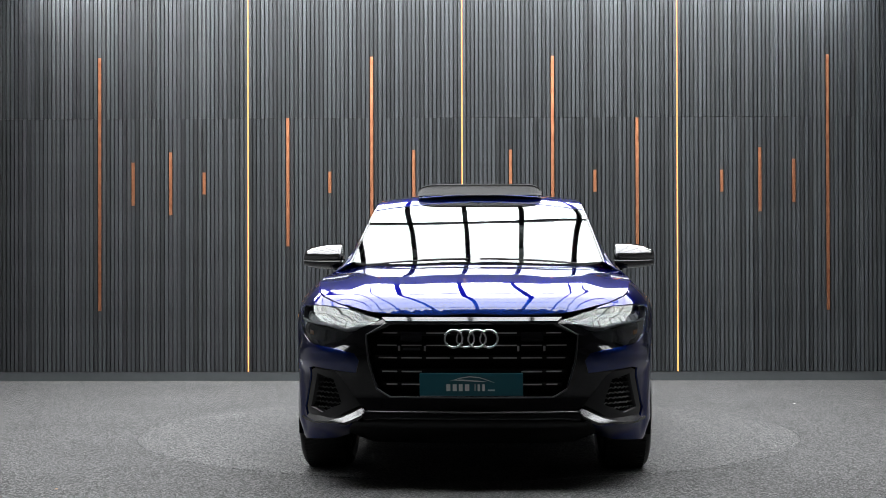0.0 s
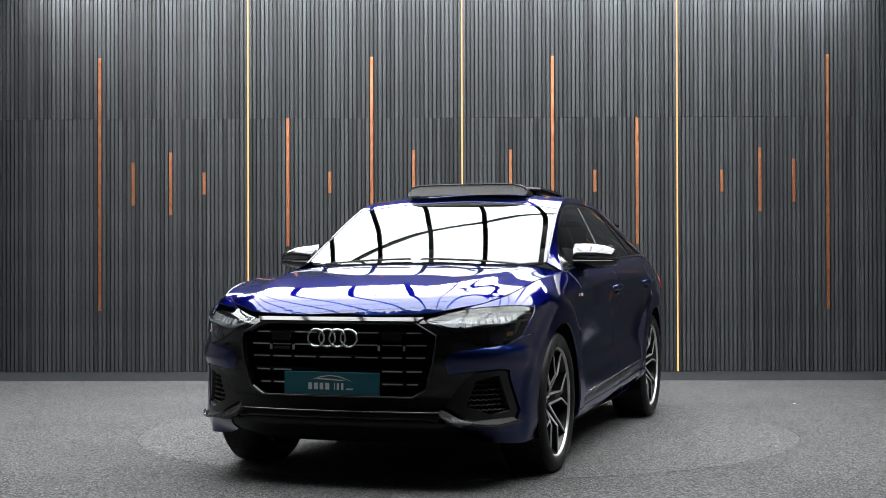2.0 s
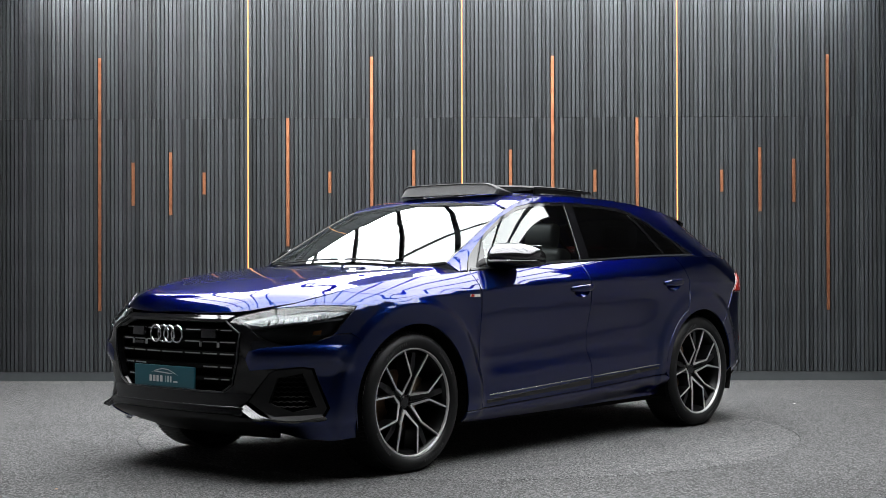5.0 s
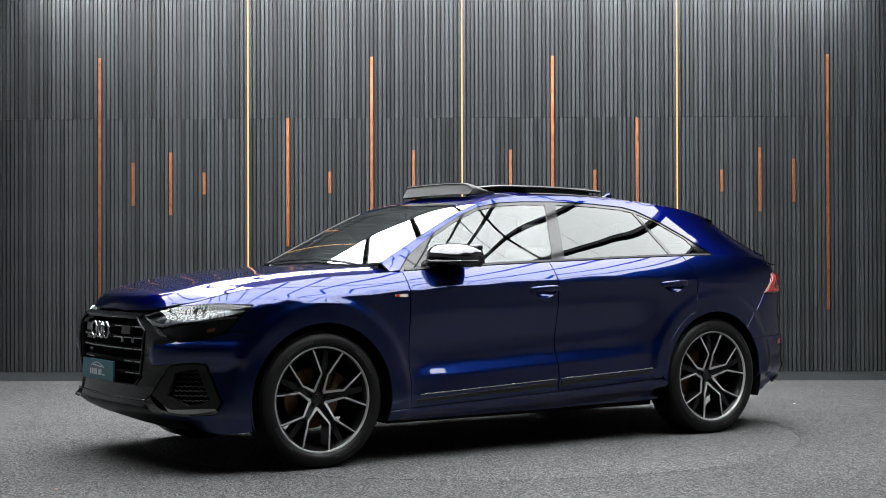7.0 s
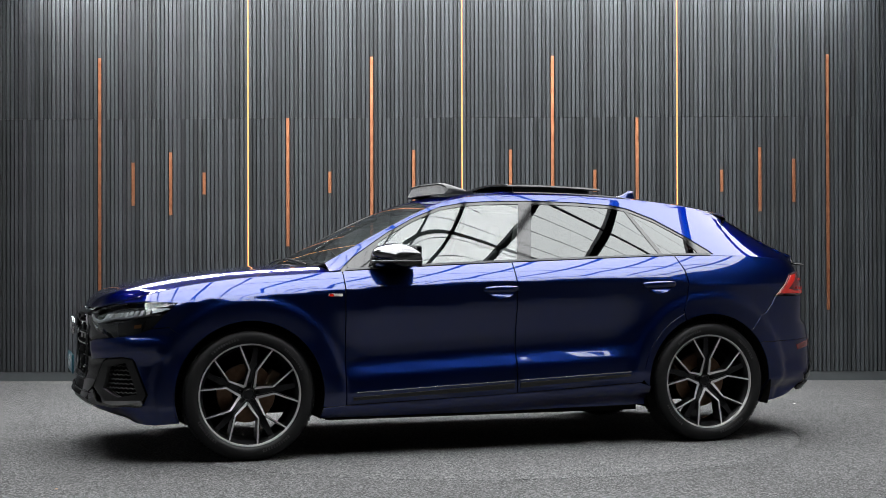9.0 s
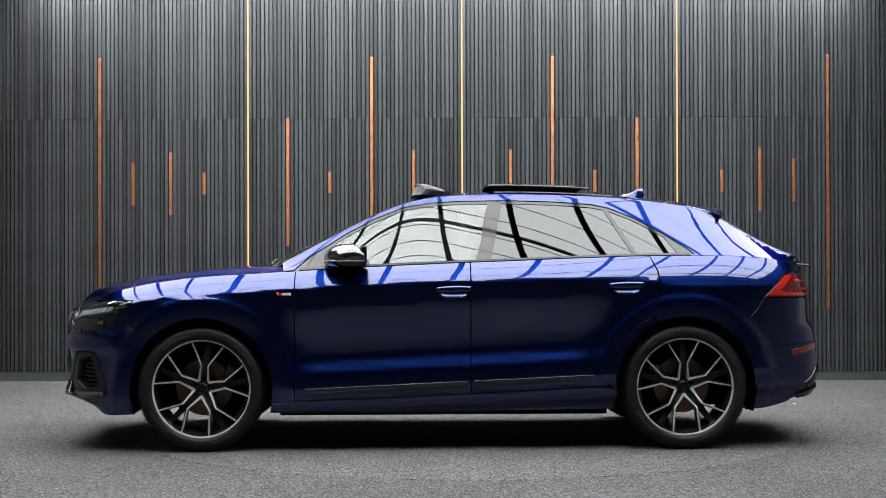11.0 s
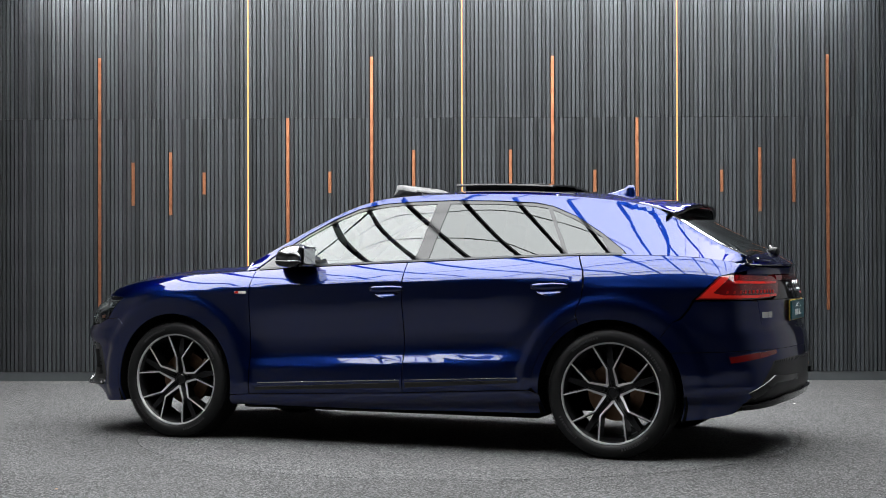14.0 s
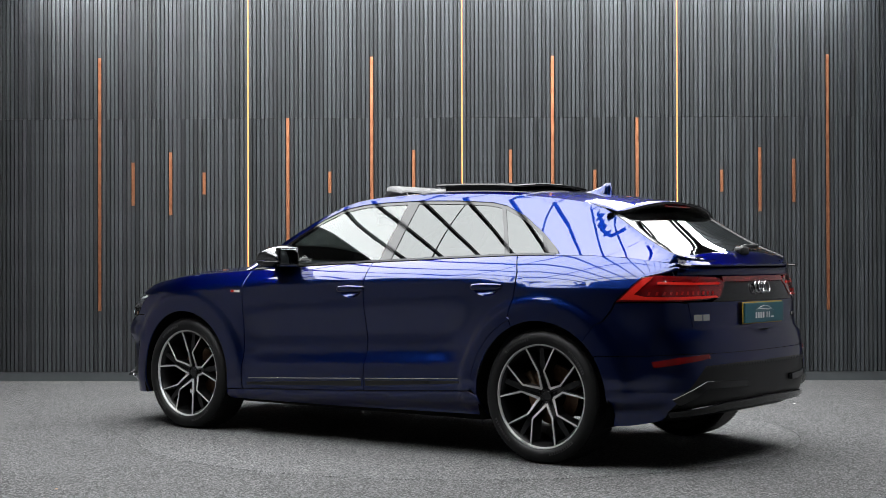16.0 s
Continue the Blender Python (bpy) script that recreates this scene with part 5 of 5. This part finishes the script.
V_FACE = {sg: rod([(0.048, 0), (0.084, 18.3 * sg), (0.139, 27.8 * sg), (0.146, 27.0 * sg), (0.279, 16.7 * sg)], 0.0092, 0.1045, 0.1105, M["machined"], "spoke_edge", (1.7, 1.35, 1.05, 1.0, 0.85)) for sg in (1, -1)}
V_BODY = {sg: rod([(0.04, 4 * sg), (0.082, 21 * sg), (0.139, 29.3 * sg), (0.146, 28.4 * sg), (0.277, 17.4 * sg)], 0.014, 0.010, 0.104, M["wheel_black"], "spoke", (1.4, 1.2, 1.1, 0.9, 0.9)) for sg in (1, -1)}
ARM = rod([(0.05, 36), (0.12, 36), (0.20, 36), (0.272, 36)], 0.034, 0.012, 0.088, M["wheel_black"], "broad_spoke", (1.6, 1.35, 1.0, 0.75))
CALIPER = finish(slab((-0.075, -0.075, -0.035, 0.075, 0.008, 0.03), 0.012), "brake_caliper", mat("caliper", (0.22, 0.16, 0.10), 0.4, 0.3))
TREAD = finish(slab((-0.009, -0.11, -0.0035, 0.009, 0.11, 0.0012), 0.001, 1), "tread_block", M["rubber"])
MARK = box_mesh("sidewall_mark", M["rubber_mark"], -0.0045, 0.0, -0.007, 0.0045, 0.0022, 0.007)

for hub, sgn, turn in ((AXLE, 1, -8.0), (-AXLE, 1, 2.0), (AXLE, -1, 20.0), (-AXLE, -1, 33.0)):
    wheel = new("wheel")
    wheel.parent = car
    tagged(wheel, "black and machined alloy wheel with low tyre")
    y0 = 0.835 if hub > 0 else 0.838
    wheel.matrix_basis = pose(hub, y0 * sgn, R_T - 0.001, 0, 0, 0 if sgn > 0 else 180)
    tyre = part("tyre", TYRE, None, wheel, "black low-profile tyre")
    rim_ = new("rim")
    rim_.parent = wheel
    rim_.matrix_basis = pose(0, 0, 0, 0, turn, 0) @ Matrix.Diagonal((1.045, 1, 1.045, 1))
    tagged(rim_, "five double-spoke machined rim")
    part("rim_lip", LIP, None, rim_)
    part("rim_barrel", BARREL, None, rim_)
    for nm, me in (("hub", HUBF), ("hub_cap", CAP), ("cap_ring", CAPR)):
        part(nm, me, None, rim_).location.y = -0.016
    for k in range(5):
        for me in (V_FACE[1], V_FACE[-1], V_BODY[1], V_BODY[-1], ARM):
            s_ = part(me.name.split(".")[0], me, None, rim_)
            s_.matrix_basis = pose(0, 0, 0, 0, 72 * k, 0)
        bo = part("wheel_bolt", BOLT, None, rim_)
        a = radians(72 * k + 36)
        bo.location = (0.056 * math.sin(a), -0.010, -0.056 * math.cos(a))
    part("brake_disc", DISC, None, wheel, "worn brown brake disc")
    cal = part("brake_caliper", CALIPER, None, wheel)
    cal.matrix_basis = pose(0.145 * (-1 if hub > 0 else 1) * sgn, -0.005, 0.06, 0, -65 * (-1 if hub > 0 else 1) * sgn, 0)
    for k in range(90):
        a = 2 * math.pi * k / 90
        tb = part("tread_block", TREAD, None, tyre)
        tb.matrix_basis = Matrix.Translation((0.3895 * math.cos(a), 0, 0.3895 * math.sin(a))) @ Euler((0, math.pi / 2 - a, 0)).to_matrix().to_4x4() @ pose(0, 0, 0, 0, 0, 14)
    for start, count in ((48, 11), (128, 10), (228, 11), (308, 10)):
        for k in range(count):
            a = radians(start + k * 2.9)
            mk = part("sidewall_mark", MARK, None, tyre)
            mk.matrix_basis = Matrix.Translation((0.336 * math.cos(a), 0.1363, 0.336 * math.sin(a))) @ Euler((0, math.pi / 2 - a, 0)).to_matrix().to_4x4()

# ---- underside and cabin ----
bm = bmesh.new()
add_box(bm, -2.1, -0.60, 0.25, 2.2, 0.60, 0.36)
add_box(bm, -1.02, -0.86, 0.215, 1.02, 0.86, 0.36)
part("underbody", bm, M["dark"], car)
bm = bmesh.new()
add_box(bm, 1.06, -0.70, 0.36, 2.20, 0.70, 0.86)
part("engine_bay", bm, M["dark"], car)
bm = bmesh.new()
add_box(bm, -2.28, -0.72, 0.36, -1.05, 0.72, 1.0)
part("boot_well", bm, M["dark"], car)
bm = bmesh.new()
add_box(bm, -1.05, -0.86, 0.36, 1.06, 0.86, 0.48)
part("cabin_floor", bm, M["dark"], car)
dash = part("dashboard", slab((0.55, -0.74, 0.86, 1.06, 0.74, 1.10), 0.05), M["cabin"], car, "dark dashboard", True)
for y, steer in ((0.37, False), (-0.37, True)):
    for x in (0.02, -0.92):
        seat = new("seat")
        seat.parent = car
        tagged(seat, "dark grey leather seat")
        part("seat_base", slab((x - 0.26, y - 0.25, 0.50, x + 0.28, y + 0.25, 0.72), 0.06), M["leather"], seat, smooth=True)
        bk = part("seat_back", slab((-0.07, -0.25, 0.0, 0.07, 0.25, 0.62), 0.06), M["leather"], seat, smooth=True)
        bk.matrix_basis = pose(x - 0.26, y, 0.66, 0, -16, 0)
        hd = part("headrest", slab((-0.05, -0.13, 0.0, 0.05, 0.13, 0.17), 0.045), M["leather"], seat, smooth=True)
        hd.matrix_basis = pose(x - 0.445, y, 1.26, 0, -10, 0)
ringp = [(0.50 - 0.06 * math.sin(a), -0.37 + 0.185 * math.cos(a), 1.03 + 0.17 * math.sin(a)) for a in [2 * math.pi * k / 32 for k in range(32)]]
part("steering_wheel", tube(ringp, 0.016, 8, True), M["cabin"], car, smooth=True)
part("mirror_inside", slab((0.42, -0.12, 1.43, 0.45, 0.12, 1.49), 0.012), M["cabin"], car, smooth=True)
part("door_lining", slab((-1.25, 0.80, 0.48, 0.95, 0.84, 1.10), 0.015), M["cabin"], car)
part("door_lining", slab((-1.25, -0.84, 0.48, 0.95, -0.80, 1.10), 0.015), M["cabin"], car)
part("parcel_shelf", slab((-2.28, -0.70, 1.02, -1.35, 0.70, 1.06), 0.01), M["cabin"], car)


# ---- the car and the platform turn together ----
OFF_X, OFF_Y = -0.189, -0.095
HEADING = ((0.0, -92.55), (1.0, -100.38), (2.0, -108.14), (3.0, -115.88), (4.0, -123.7), (5.0, -131.5), (6.0, -139.3), (7.0, -147.13), (8.0, -154.94),
           (9.0, -162.72), (10.0, -170.5), (11.0, -178.32), (12.0, -186.15), (13.0, -194.09), (14.0, -202.03), (15.0, -209.85), (16.0, -217.58))


def motions():
    rows_car, rows_disc = [], []
    for t, h in HEADING:
        turn = pose(AXIS[0], AXIS[1], 0, 0, 0, h)
        rows_disc.append((t, turn))
        rows_car.append((t, turn @ pose(-OFF_X, -OFF_Y, 0.0015)))
    walk(turntable, rows_disc)
    walk(car, rows_car)


motions()
